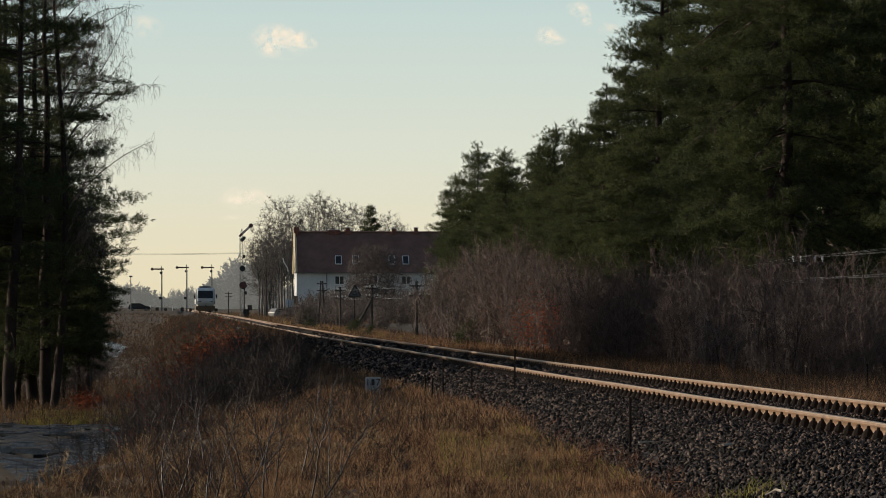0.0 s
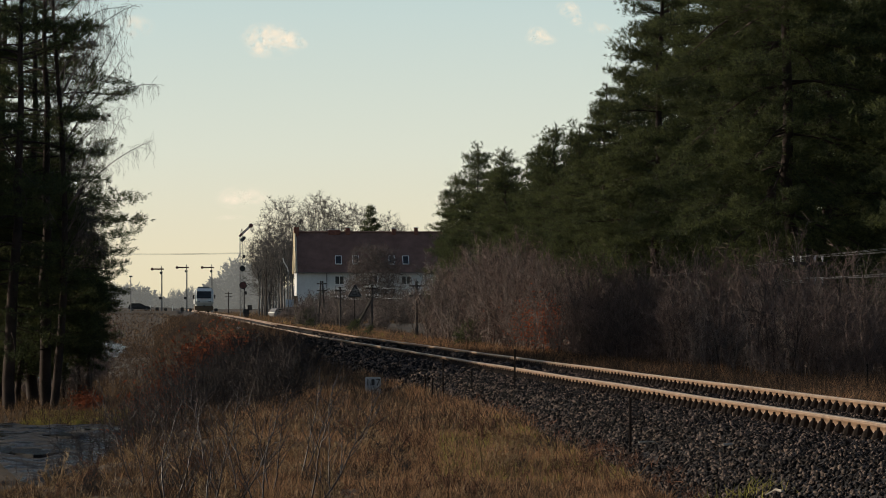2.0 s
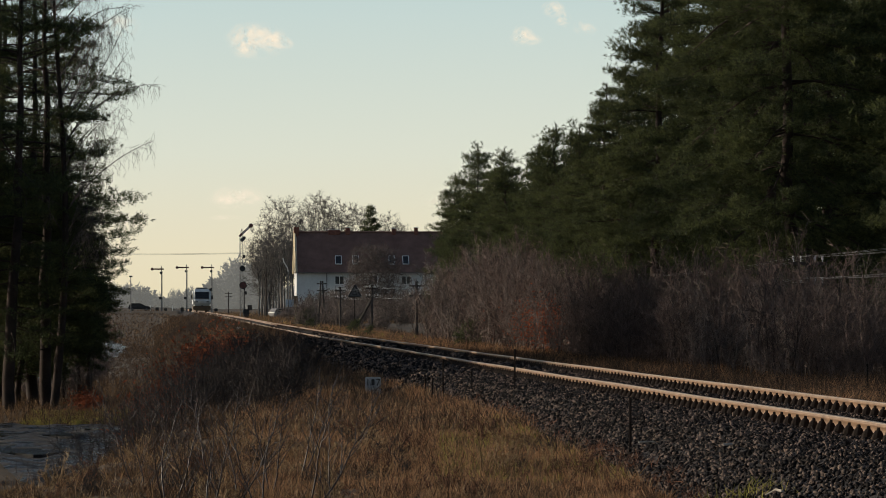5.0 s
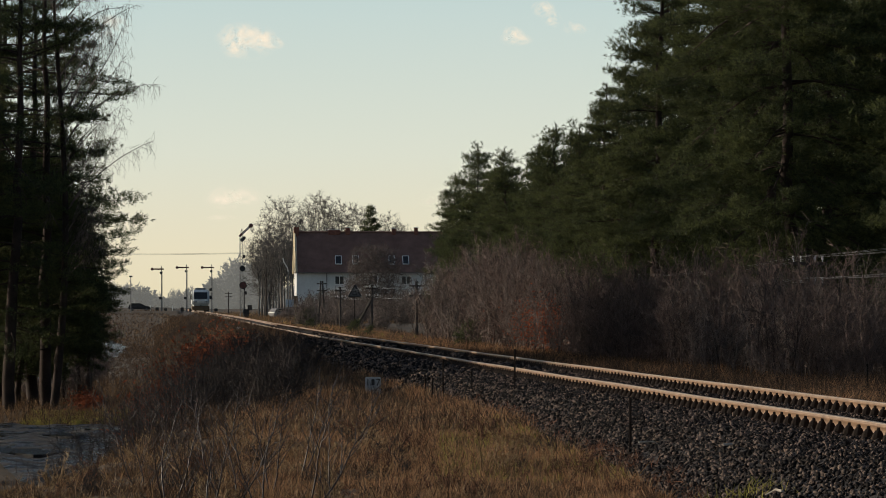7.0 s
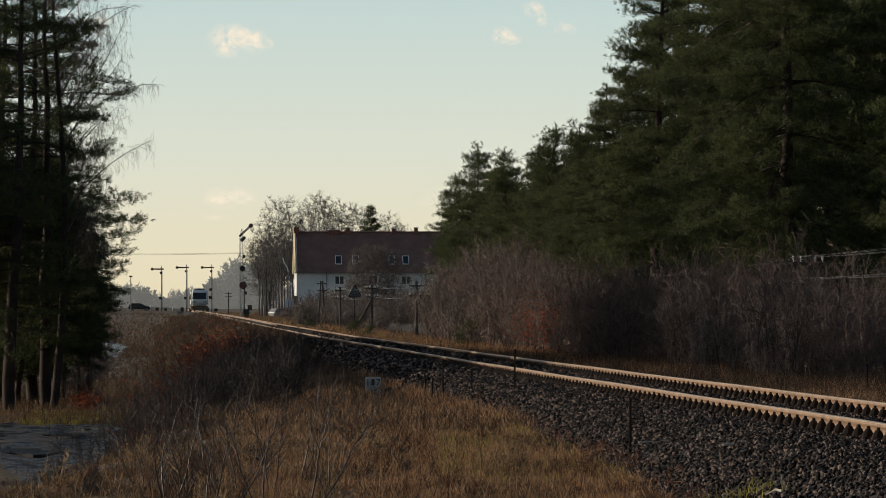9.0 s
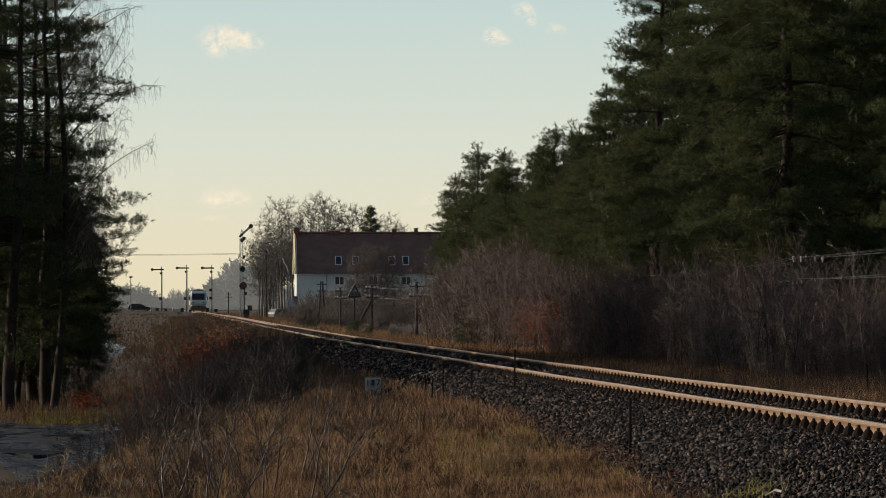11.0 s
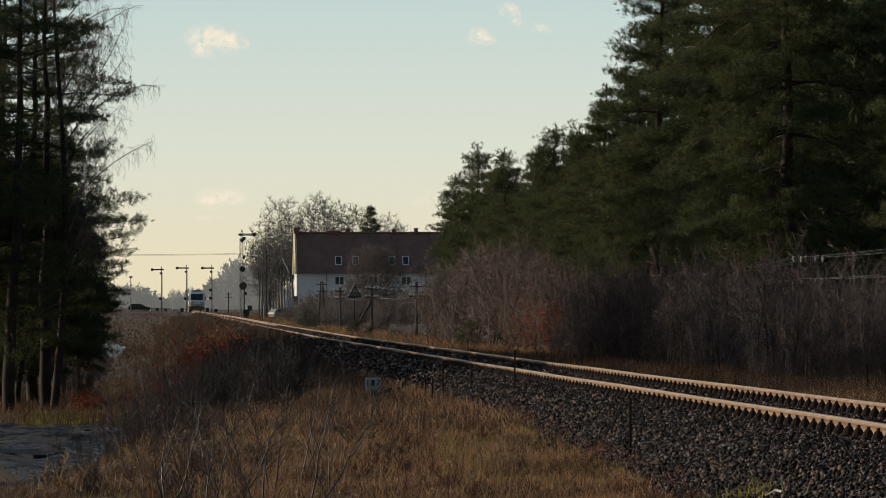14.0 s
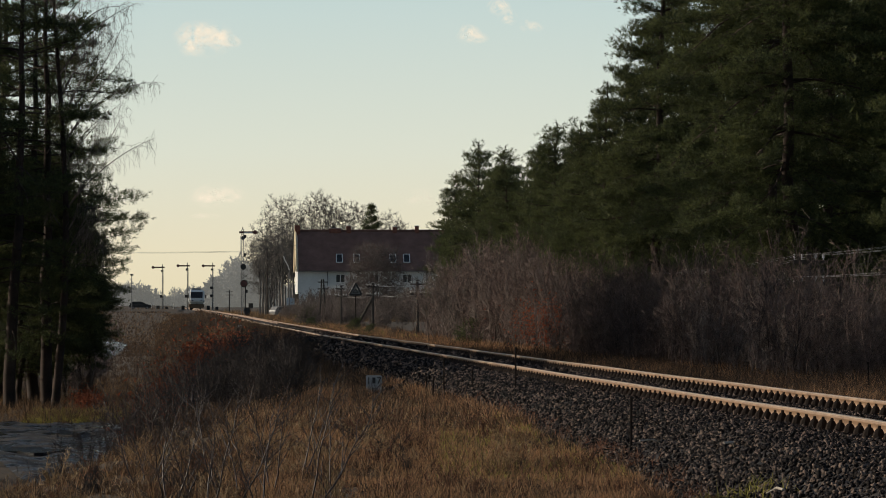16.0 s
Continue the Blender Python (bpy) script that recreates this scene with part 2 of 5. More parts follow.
ROAD = [(1.3, 88, 1.4), (-.9, 104, 1.9), (-2.4, 120, 2.2), (-3.2, 134, 2.7), (-4.6, 147, 3.2), (-8.6, 156, 2.4), (-10, 172, 1.9), (-9.4, 195, 1.9), (-7.2, 245, 1.7), (-5.0, 307, 1.3), (-4.2, 380, 1.3), (-4.4, 450, 1.3), (-6.7, 530, .9), (-12, 600, .7), (-24, 700, .7)]


def road():
    """A wet earth lane with two ruts, laid just over the ground."""
    ys = np.concatenate([np.arange(90, 170, .6), np.arange(170, 700, 1.5)])
    cx, wd = np.interp(ys, [p[1] for p in ROAD], [p[0] for p in ROAD]), np.interp(ys, [p[1] for p in ROAD], [p[2] for p in ROAD])
    cols = np.linspace(-1, 1, 25)
    xs = cx[:, None] + wd[:, None] * cols[None, :] + 0.25 * np.sin(ys * 0.23)[:, None]
    yy = np.repeat(ys[:, None], 25, axis=1)
    rut = -0.05 * np.exp(-((np.abs(cols) - 0.5) / 0.16) ** 2) - 0.05 * (np.abs(cols) > 0.95)
    lump = np.array([[noise.noise((a * 1.3, b * .5, 5.5)) + .5 * noise.noise((a * 3.1, b * 1.1, 2.5)) for a, b in zip(ra, rb)] for ra, rb in zip(xs, yy)])
    zz = on_ground(xs, yy) + 0.085 + rut[None, :] + .045 * lump * (np.abs(cols) < .95)[None, :]
    n = len(ys)
    i = (np.arange(n - 1)[:, None] * 25 + np.arange(24)[None, :]).ravel()
    me = mesh_of("road", np.stack([xs, yy, zz], axis=-1).reshape(-1, 3), np.stack([i, i + 1, i + 26, i + 25], axis=1), MUD)
    for p in me.polygons:
        p.use_smooth = True
    tagged(new("road", me), "wet rutted earth lane below the embankment", "road", kind="structure")


def puddles():
    """Standing water in the hollows of the lane."""
    rng = random.Random(21)
    for x, y, rx, ry in ((-1.25, 138, .6, 2.2), (-1.9, 145, .6, 2.0), (-1.3, 131, .5, 2.0), (-3.5, 146, .9, 2.4), (-2.9, 139, .7, 2.2), (-4.3, 139, .8, 2.4), (-2.4, 127, .7, 2.0), (-3.3, 121, .8, 2.4), (-4.0, 131, .7, 2.2), (-4.2, 400, .7, 12), (-4.6, 452, .8, 10)):
        bm = fresh()
        rim = []
        for k in range(28):
            q = 2 * math.pi * k / 28
            r = 1 + .28 * math.sin(2 * q + x) + .16 * math.sin(5 * q + y) + rng.uniform(-.05, .05)
            rim.append((rx * r * math.cos(q), ry * r * math.sin(q)))
        z = float(on_ground(x, y)) + .066
        low, high = [bm.verts.new((a, b, -.12)) for a, b in rim], [bm.verts.new((a, b, 0)) for a, b in rim]
        bm.faces.new(high)
        for k in range(28):
            bm.faces.new((low[k], low[(k + 1) % 28], high[(k + 1) % 28], high[k]))
        me = bpy.data.meshes.new("puddle")
        bm.to_mesh(me)
        bm.free()
        me.materials.append(WATER)
        o = tagged(new("puddle", me), "shallow puddle of rainwater in the wet earth lane", "puddle", "puddles in the lane")
        o.matrix_basis = pose(x, y, z)


# ---- the line ----
def rail_mesh(name, x, y0, y1, outline, mat, step):
    """Sweeps a closed outline along the line."""
    ys = np.append(np.arange(y0, y1, step), y1)
    n = len(outline)
    v = np.array([[x + a + bend(y), y, rail_z(y) + b + 0.003 * math.sin(y * 0.31) * (y < 200)] for y in ys for a, b in outline])
    i = (np.arange(len(ys) - 1)[:, None] * n)
    k = np.arange(n)[None, :]
    f = np.stack([i + k, i + (k + 1) % n, i + n + (k + 1) % n, i + n + k], axis=-1).reshape(-1, 4)
    me = mesh_of(name, v, f, mat)
    return me


WEB = [(-.0625, -.149), (.0625, -.149), (.0625, -.138), (.012, -.122), (.008, -.045), (.0325, -.036), (.0335, -.006), (-.0335, -.006), (-.0325, -.036), (-.008, -.045), (-.012, -.122), (-.0625, -.138)]
HEAD = [(-.0335, -.0065), (.0335, -.0065), (.030, .0), (.018, .004), (-.018, .004), (-.030, .0)]
BED = [(-3.0, -.66), (-2.75, -.55), (-1.8, -.19), (-1.55, -.16), (-1.3, -.152), (-.9, -.155), (0, -.175), (.9, -.155), (1.3, -.152), (1.55, -.16), (1.8, -.19), (2.75, -.58), (3.0, -.7)]


def track():
    t = thing("railway_track", "single railway track with rusty rails on dark ballast", "railway track", kind="structure")
    for x in RAILS:
        rail = part("rail", rail_mesh("rail", x, 20, 1300, WEB, RUST, 2.5), RUST, t, "rusty brown steel rail")
        part("rail_head", rail_mesh("rail_head", x, 20, 1300, HEAD, SHINE, 2.5), SHINE, rail, "worn bright running surface")
    sl = box(fresh(), -1.3, 1.3, -.13, .13, -.32, -.165, 0.015)
    sleeper_me = bpy.data.meshes.new("sleeper")
    sl.to_mesh(sleeper_me)
    sl.free()
    sleeper_me.materials.append(SLEEPER)
    clip = fresh()
    box(clip, -.125, .0, -.105, .105, -.168, -.140, .006)
    tube(clip, (-.066, 0, -.142), (-.064, 0, -.100), .062, .052, 10)
    tube(clip, (-.064, 0, -.101), (-.060, 0, -.060), .052, .026, 10)
    tube(clip, (-.060, 0, -.06), (-.060, 0, -.032), .019, .014, 6)
    clip_me = bpy.data.meshes.new("rail_clip")
    clip.to_mesh(clip_me)
    clip.free()
    clip_me.materials.append(IRON)
    y, n = 36.0, 0
    rest_s, rest_c = [], []
    while y < 320:
        z = rail_z(y) + random.uniform(-.006, .006)
        if n < 145:
            s = part("sleeper", sleeper_me, SLEEPER, t)
            s.matrix_basis = pose(TC, y, z, 0, 0, random.uniform(-.6, .6))
            for x in RAILS:
                for side in (1, -1):
                    c = part("rail_clip", clip_me, IRON, s)
                    c.matrix_basis = Matrix.Translation((x - TC - .012 * side, random.uniform(-.01, .01), 0)) @ Matrix.Diagonal((side, 1, 1, 1))
        else:
            rest_s.append((y, z))
        y, n = y + 0.6, n + 1
    bm = fresh()
    for y, z in rest_s:
        bmesh.ops.create_cube(bm, size=1, matrix=Matrix.Translation((TC, y, z - .243)) @ Matrix.Diagonal((2.6, .26, .156, 1)))
        for x in RAILS:
            bmesh.ops.create_cube(bm, size=1, matrix=Matrix.Translation((x - .05, y, z - .11)) @ Matrix.Diagonal((.05, .12, .11, 1)))
    tagged(part("far_sleeper_row", bm, SLEEPER, t), kind="stuff")
    bed = rail_mesh("ballast_bed", TC, 20, 1300, [*BED, (0, -1.2)], BED_EARTH, 2.0)
    tagged(part("ballast_bed", bed, STONE, t, "dark ballast bed"), kind="stuff")
    return t


def bed_z(x, y):
    return np.interp(np.asarray(x) - TC, [a for a, _ in BED], [b for _, b in BED]) + np.interp(y, [a for a, _ in RAIL_Z], [b for _, b in RAIL_Z])


def stone_shape(rng):
    """A broken chip: a skewed block of eight corners."""
    v = np.array([[a, b, c] for c in (-1, 1) for a, b in ((-1, -1), (1, -1), (1, 1), (-1, 1))], dtype=float)
    v = v * rng.uniform(.45, 1.05, (8, 3)) + rng.normal(size=(8, 3)) * .12
    v[4:, :2] *= rng.uniform(.35, .95, (1, 2))
    quads = ((0, 3, 2, 1), (4, 5, 6, 7), (0, 1, 5, 4), (1, 2, 6, 5), (2, 3, 7, 6), (3, 0, 4, 7))
    f = np.array([t for a, b, c, d in quads for t in ((a, b, c), (a, c, d))])
    return v, f


def ballast(t):
    """Broken stone: the nearest pieces singly, the rest joined."""
    rng = np.random.default_rng(5)
    shapes = [stone_shape(rng) for _ in range(10)]
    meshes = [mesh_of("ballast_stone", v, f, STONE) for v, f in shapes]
    for k in range(290):
        y = rng.uniform(33, 39)
        x = rng.uniform(TC - 2.8, TC - 1.35)
        r = rng.uniform(.016, .030)
        o = part("ballast_stone", meshes[k % 10], STONE, t)
        o.matrix_basis = Matrix.LocRotScale((x, y, float(bed_z(x, y)) + r * .45), Euler(rng.uniform(0, 6.28, 3)), (r, r * rng.uniform(.7, 1.2), r * .55))
    vs, fs, n = [], [], 0
    for y0, y1, count, r0 in ((29, 40, 14000, .0160), (39, 60, 40000, .0172), (60, 90, 32000, .021), (90, 140, 12000, .036), (140, 230, 4000, .055)):
        for k in range(10):
            v, f = shapes[k]
            c = count // 10
            y = rng.uniform(y0, y1, c)
            x = TC - rng.uniform(-1.0, 2.95, c)
            z = bed_z(x, y)
            r = r0 * rng.uniform(.45, 1.2, c) ** 1.5 * 1.25
            keep = (np.abs(x - RAILS[0]) > .12) & (np.abs(x - RAILS[1]) > .12)
            q = rng.uniform(0, 6.28, c)
            tilt = rng.normal(size=(c, 2)) * .5
            p = v[None] * r[:, None, None] * np.array([1.35, .8, .5])
            rx, ry = p[..., 0] * np.cos(q)[:, None] - p[..., 1] * np.sin(q)[:, None], p[..., 0] * np.sin(q)[:, None] + p[..., 1] * np.cos(q)[:, None]
            rz = p[..., 2] + rx * tilt[:, :1] + ry * tilt[:, 1:]
            w = np.stack([rx + x[:, None], ry + y[:, None], rz + (z + r * .3)[:, None]], axis=-1)[keep]
            vs.append(w.reshape(-1, 3))
            fs.append((np.arange(len(w)) * 8)[:, None, None] + f[None] + n)
            n += len(w) * 8
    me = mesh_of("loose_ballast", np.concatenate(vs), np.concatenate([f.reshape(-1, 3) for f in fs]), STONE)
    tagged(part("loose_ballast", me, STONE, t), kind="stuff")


# ---- trees ----
def pine_meshes(h, base, reach, seed, tuft=0.22, blades=4, whorl=0.5, limbs=5, power=0.75, keep=1.0, twigs=8, per=5, flat=0.3, lean=0.0, inner=1):
    """Trunk, limbs and needles of a pine; base: share of the height at which the crown starts."""
    rng = np.random.default_rng(seed)
    trunk, limb = Sticks(), Sticks()
    pts, x, y = [], 0.0, 0.0
    n = 14
    for k in range(n + 1):
        pts.append(np.array([x, y, h * k / n]))
        x, y = x + rng.normal() * .06, y + rng.normal() * .06
    r0 = 0.0125 * h
    for a, b in zip(pts, pts[1:]):
        trunk.add(a, b, r0 * (1 - .93 * a[2] / h) + .012, r0 * (1 - .93 * b[2] / h) + .012)
    cs, ds = [], []
    z = base * h
    up = np.array([0, 0, 1.0])
    while z < h - 0.15:
        k = (z - base * h) / (h - base * h)
        at = np.array([np.interp(z, [p[2] for p in pts], [p[i] for p in pts]) for i in range(3)])
        q0 = rng.uniform(0, 6.28)
        strong = rng.uniform(.65, 1.1)
        for j in range(limbs):
            if rng.random() > keep:
                continue
            q = q0 + 2 * math.pi * j / limbs + rng.normal() * .35
            ln = reach * max((1 - k) ** power * min(1, .6 + 1.8 * k), .09) * rng.uniform(.6, 1.12) * strong
            d = np.array([math.cos(q), math.sin(q), rng.uniform(-.12, .25) + .35 * k + 1.3 * k ** 3 - lean])
            d /= np.linalg.norm(d)
            a, m = at.copy(), 4
            for s in range(m):
                d = d + np.array([0, 0, .05]) + rng.normal(size=3) * .09
                d /= np.linalg.norm(d)
                b = a + d * ln / m
                r = .022 * ln / 2.5 + .006
                limb.add(a, b, r * (1 - s / m) + .005, r * (1 - (s + 1) / m) + .005)
                if s >= inner:
                    for _ in range(max(1, int(round(twigs / 4 * (.5 + .5 * ln / reach))))):
                        p = a + (b - a) * rng.uniform()
                        side = np.cross(d, up) * rng.choice((-1, 1)) + d * rng.uniform(.3, 1.1) + up * rng.normal() * flat
                        side /= np.linalg.norm(side)
                        tl = (.22 + .22 * ln * (1.1 - .5 * s / m)) * rng.uniform(.5, 1.2)
                        e = p + side * tl + up * .08 * tl
                        limb.tip(p, e, .009) if tuft < .5 else None
                        for u in np.linspace(.35, 1, per):
                            cs.append(p + (e - p) * u + rng.normal(size=3) * .05)
                            ds.append(side * .6 + up * .55)
                a = b
            cs.append(a)
            ds.append(d + up * .5)
        z += whorl * rng.uniform(.7, 1.3)
    for u in np.linspace(.9, 1, 5):
        cs.append(pts[-1] * u), ds.append(up)
    return trunk.mesh("trunk", BARK, 8), limb.mesh("limbs", BARK), needle_mesh("crown", np.array(cs), np.array(ds), tuft, blades, rng, NEEDLE, .21, 1.2, .32)


def scots_meshes(h, base, reach, seed, step=.95, limbs=4, tuft=.13, blades=7, sag=.1, full=1.0, sharp=1.6, gaps=.1, inner=.25, clump=9):
    """A Scots pine: curved limbs in loose tiers, each carrying flat pads of needle tufts on its outer part."""
    rng = np.random.default_rng(seed)
    trunk, limb = Sticks(), Sticks()
    up = np.array([0, 0, 1.0])
    pts, x, y, n = [], 0.0, 0.0, 16
    for k in range(n + 1):
        pts.append(np.array([x, y, h * k / n]))
        x, y = x + rng.normal() * .075, y + rng.normal() * .075
    r0 = 0.0125 * h
    for a, b in zip(pts, pts[1:]):
        trunk.add(a, b, r0 * (1 - .93 * a[2] / h) + .012, r0 * (1 - .93 * b[2] / h) + .012)
    pa = np.array(pts)
    cs, ds = [], []
    z = base * h
    while z < h - .3:
        k = (z - base * h) / (h - base * h)
        strong, q0 = rng.uniform(.75, 1.0), rng.uniform(0, 6.28)
        for j in range(limbs):
            if rng.random() < gaps:
                continue
            zz = z + rng.normal() * .12
            at = np.array([np.interp(zz, pa[:, 2], pa[:, i]) for i in range(3)])
            q = q0 + 2 * math.pi * j / limbs + rng.normal() * .4
            ln = (reach * min(1, .6 + 1.5 * k) * max(1 - k ** sharp, 0) ** .8 + .2) * rng.uniform(.6, 1.05) * strong
            d = np.array([math.cos(q), math.sin(q), rng.normal() * .13 + .10 + .75 * k ** 3])
            d /= np.linalg.norm(d)
            a, m, path = at.copy(), 6, [at.copy()]
            for t in range(m):
                d = d + up * (.05 * (t - 2) - sag * (1 - k) * (t < 4)) + rng.normal(size=3) * .08
                d /= np.linalg.norm(d)
                b = a + d * ln / m
                r = .016 * ln / 2 + .008
                limb.add(a, b, r * (1 - t / m) + .005, r * (1 - (t + 1) / m) + .005)
                a = b
                path.append(b)
            path = np.array(path)
            u = inner + rng.uniform(0, .05)
            while u < 1:
                i = min(int(u * m), m - 1)
                p, dd = path[i] + (path[i + 1] - path[i]) * (u * m - i), path[i + 1] - path[i]
                dd = dd / np.linalg.norm(dd)
                for side in (-1, 1):
                    w = np.cross(dd, up) * side * rng.uniform(.5, 1) + dd * rng.uniform(.4, 1.1) + up * rng.normal() * .14
                    w /= np.linalg.norm(w)
                    sl = min(.22 + .34 * ln * (1.05 - u) ** .7, 1.35) * rng.uniform(.55, 1.1)
                    e = p + w * sl + up * .1 * sl
                    limb.tip(p, e, .010)
                    for v in np.arange(.35, 1.0, .20 / (sl * full)):
                        cs.append(p + (e - p) * v + rng.normal(size=3) * .045)
                        ds.append(w * .55 + up * .75)
                    for _ in range(int(clump * (.5 + sl))):
                        o = rng.normal(size=3) * np.array([.15, .15, .07])
                        cs.append(e + o)
                        ds.append(w * .4 + up * .6 + o * 4)
                u += .36 / ln / full
            cs.append(a), ds.append(d + up * .4)
        z += step * rng.uniform(.7, 1.3) * (1 - .35 * k)
    for v in np.linspace(.93, 1, 7):
        cs.append(pts[-1] * v), ds.append(up)
    return trunk.mesh("trunk", BARK, 8), limb.mesh("limbs", BARK), needle_mesh("crown", np.array(cs), np.array(ds), tuft, blades, rng, NEEDLE, .15, .7, .3)


def curve(a, b, c, n):
    return [a * (1 - t) ** 2 + b * 2 * t * (1 - t) + c * t * t for t in np.linspace(0, 1, n + 1)]


def crown_mesh(h, rad, low, seed, mat, targets=260, fan=13, fine=.02, twig=1.0, thick=1.0, sway=.012):
    """A leafless broad tree: limbs that arch out of the trunk into a rounded crown of fine twigs."""
    rng = np.random.default_rng(seed)
    wood, feather = Sticks(), Sticks()
    up = np.array([0, 0, 1.0])
    nodes = []
    a = np.zeros(3)
    for k in range(8):
        b = np.array([*(a[:2] + rng.normal(size=2) * sway * h), .78 * h * (k + 1) / 8])
        r = .016 * h * thick
        wood.add(a, b, r * (1 - .11 * k), r * (1 - .11 * (k + 1)))
        if b[2] > low * h:
            nodes += [b, (a + b) / 2]
        a = b
    mid, half = h * (1 + low) / 2, h * (1 - low) / 2
    for k in range(11):
        v = rng.normal(size=3)
        v /= np.linalg.norm(v)
        v[2] = abs(v[2]) * 1.1 - .35
        end = np.array([0, 0, mid]) + v * np.array([rad, rad, half]) * .72
        start = np.array([0, 0, h * (low * .75 + .4 * (1 - low) * rng.uniform(0, 1))])
        ctrl = start + (end - start) * .5 + np.array([v[0], v[1], -.1]) * rad * .35
        path = curve(start, ctrl, end, 6)
        for i, (p, q) in enumerate(zip(path, path[1:])):
            wood.add(p, q, .006 * h * thick * (1 - i / 7), .006 * h * thick * (1 - (i + 1) / 7))
        nodes += path[2:]
    na = np.array(nodes)
    for k in range(targets):
        v = rng.normal(size=3)
        v /= np.linalg.norm(v)
        end = np.array([0, 0, mid]) + v * np.array([rad, rad, half]) * rng.uniform(.12, 1) ** .45 * (1 + .1 * math.sin(5 * v[0] + 3 * v[1] + seed))
        cost = np.linalg.norm(na - end, axis=1) + np.maximum(na[:, 2] - end[2], 0) * 1.5
        start = na[int(np.argmin(cost))]
        path = curve(start, start + (end - start) * .5 - up * .12 * np.linalg.norm(end - start) + rng.normal(size=3) * .03 * rad, end, 3)
        na = np.vstack([na, path[1], path[2]])
        for i, (p, q) in enumerate(zip(path, path[1:])):
            feather.add(p, q, fine * (2.4 - .45 * i), fine * (2.4 - .45 * (i + 1)))
        out = end - np.array([0, 0, mid - half * .5])
        out /= np.linalg.norm(out)
        for _ in range(fan):
            p = path[-2] + (end - path[-2]) * rng.uniform(0, 1)
            w = out * .45 + up * .15 + rng.normal(size=3) * .6
            w /= np.linalg.norm(w)
            ln = twig * rng.uniform(.3, 1.0) * rad * .2
            q = p + w * ln * .6
            feather.add(p, q, fine, fine * .7)
            for _ in range(2):
                w2 = w + rng.normal(size=3) * .4 + up * .1
                feather.tip(q, q + w2 / np.linalg.norm(w2) * ln * .6, fine * .7)
    return wood.mesh("trunk", mat, 6), feather.mesh("twig_work", mat)


def brush_mesh(h, stems, seed, mat, fine=.006, lean=.45, twigs=7, arch=0.0, stool=.36):
    """A thick leafless shrub: many thin stems from one stool, feathered with fine upright twigs."""
    rng = np.random.default_rng(seed)
    wood, feather = Sticks(), Sticks()
    up = np.array([0, 0, 1.0])
    for _ in range(stems):
        q = rng.uniform(0, 6.28)
        o = np.array([math.cos(q), math.sin(q), 0])
        q2 = rng.uniform(0, 6.28)
        a, d = np.array([math.cos(q2), math.sin(q2), 0]) * math.sqrt(rng.uniform(0, 1)) * stool * h, up + o * lean * rng.uniform(0, 1)
        ln, m = h * rng.uniform(.35, 1.0), 7
        for t in range(m):
            d = d / np.linalg.norm(d) + rng.normal(size=3) * .10 + o * arch * t / m + up * .04
            d /= np.linalg.norm(d)
            b = a + d * ln / m
            r = fine * 2.6
            wood.add(a, b, r * (1 - .8 * t / m), r * (1 - .8 * (t + 1) / m))
            if t > 0:
                for _ in range(3):
                    p = a + (b - a) * rng.uniform()
                    w = d * rng.uniform(.5, 1) + rng.normal(size=3) * .6
                    w /= np.linalg.norm(w)
                    bl = ln * rng.uniform(.12, .26) * (1.15 - .6 * t / m)
                    e = p + w * bl + up * .25 * bl
                    feather.add(p, e, fine * 1.2, fine * .7)
                    for _ in range(twigs):
                        g = p + (e - p) * rng.uniform(.2, 1)
                        w2 = w * .5 + up * .3 + rng.normal(size=3) * .65
                        feather.tip(g, g + w2 / np.linalg.norm(w2) * bl * rng.uniform(.3, .8), fine)
            a = b
        wood.tip(a, a + d * ln * .12, fine * .6)
    return wood.mesh("stem_work", mat), feather.mesh("twig_work", mat)


def sapling_mesh(h, stems, seed, mat, lean=.5, r=.006):
    """A young birch: forked dark stems with side shoots that curve upward."""
    rng = np.random.default_rng(seed)
    wood = Sticks()
    up = np.array([0, 0, 1.0])

    def shoot(a, d, ln, r, level):
        m = max(3, int(ln / .07))
        for t in range(m):
            d = d + rng.normal(size=3) * .09 + up * .05
            d /= np.linalg.norm(d)
            b = a + d * ln / m
            wood.add(a, b, r * (1 - .75 * t / m), r * (1 - .75 * (t + 1) / m))
            if level < 2 and t > (m * .22 if level == 0 else 0) and rng.random() < (.85 if level == 0 else .6):
                o = rng.normal(size=3)
                o -= d * (o @ d)
                w = d * .75 + o / np.linalg.norm(o) * rng.uniform(.45, .85)
                shoot(b, w / np.linalg.norm(w), ln * rng.uniform(.28, .55) * (1.05 - .7 * t / m), max(r * .5, .0022), level + 1)
            a = b
        wood.tip(a, a + d * .05, r * .3)

    for _ in range(stems):
        q = rng.uniform(0, 6.28)
        d = up + np.array([math.cos(q), math.sin(q), 0]) * lean * rng.uniform(.2, 1)
        shoot(np.array([math.cos(q), math.sin(q), 0]) * .02, d / np.linalg.norm(d), h * rng.uniform(.65, 1), r, 0)
    return wood.mesh("branches", mat, 5)


def pine(meshes, x, y, turn, size, label, group, z=None):
    t = thing("pine_tree", label, "pine tree", pose(x, y, float(on_ground(x, y)) - .1 if z is None else z, 0, 0, turn), group)
    t.scale = (size,) * 3
    for name, me in zip(("trunk", "limb_work", "crown"), meshes):
        o = part(name, me, None, t)
        if name == "limb_work":
            tagged(o, kind="stuff")
    return t


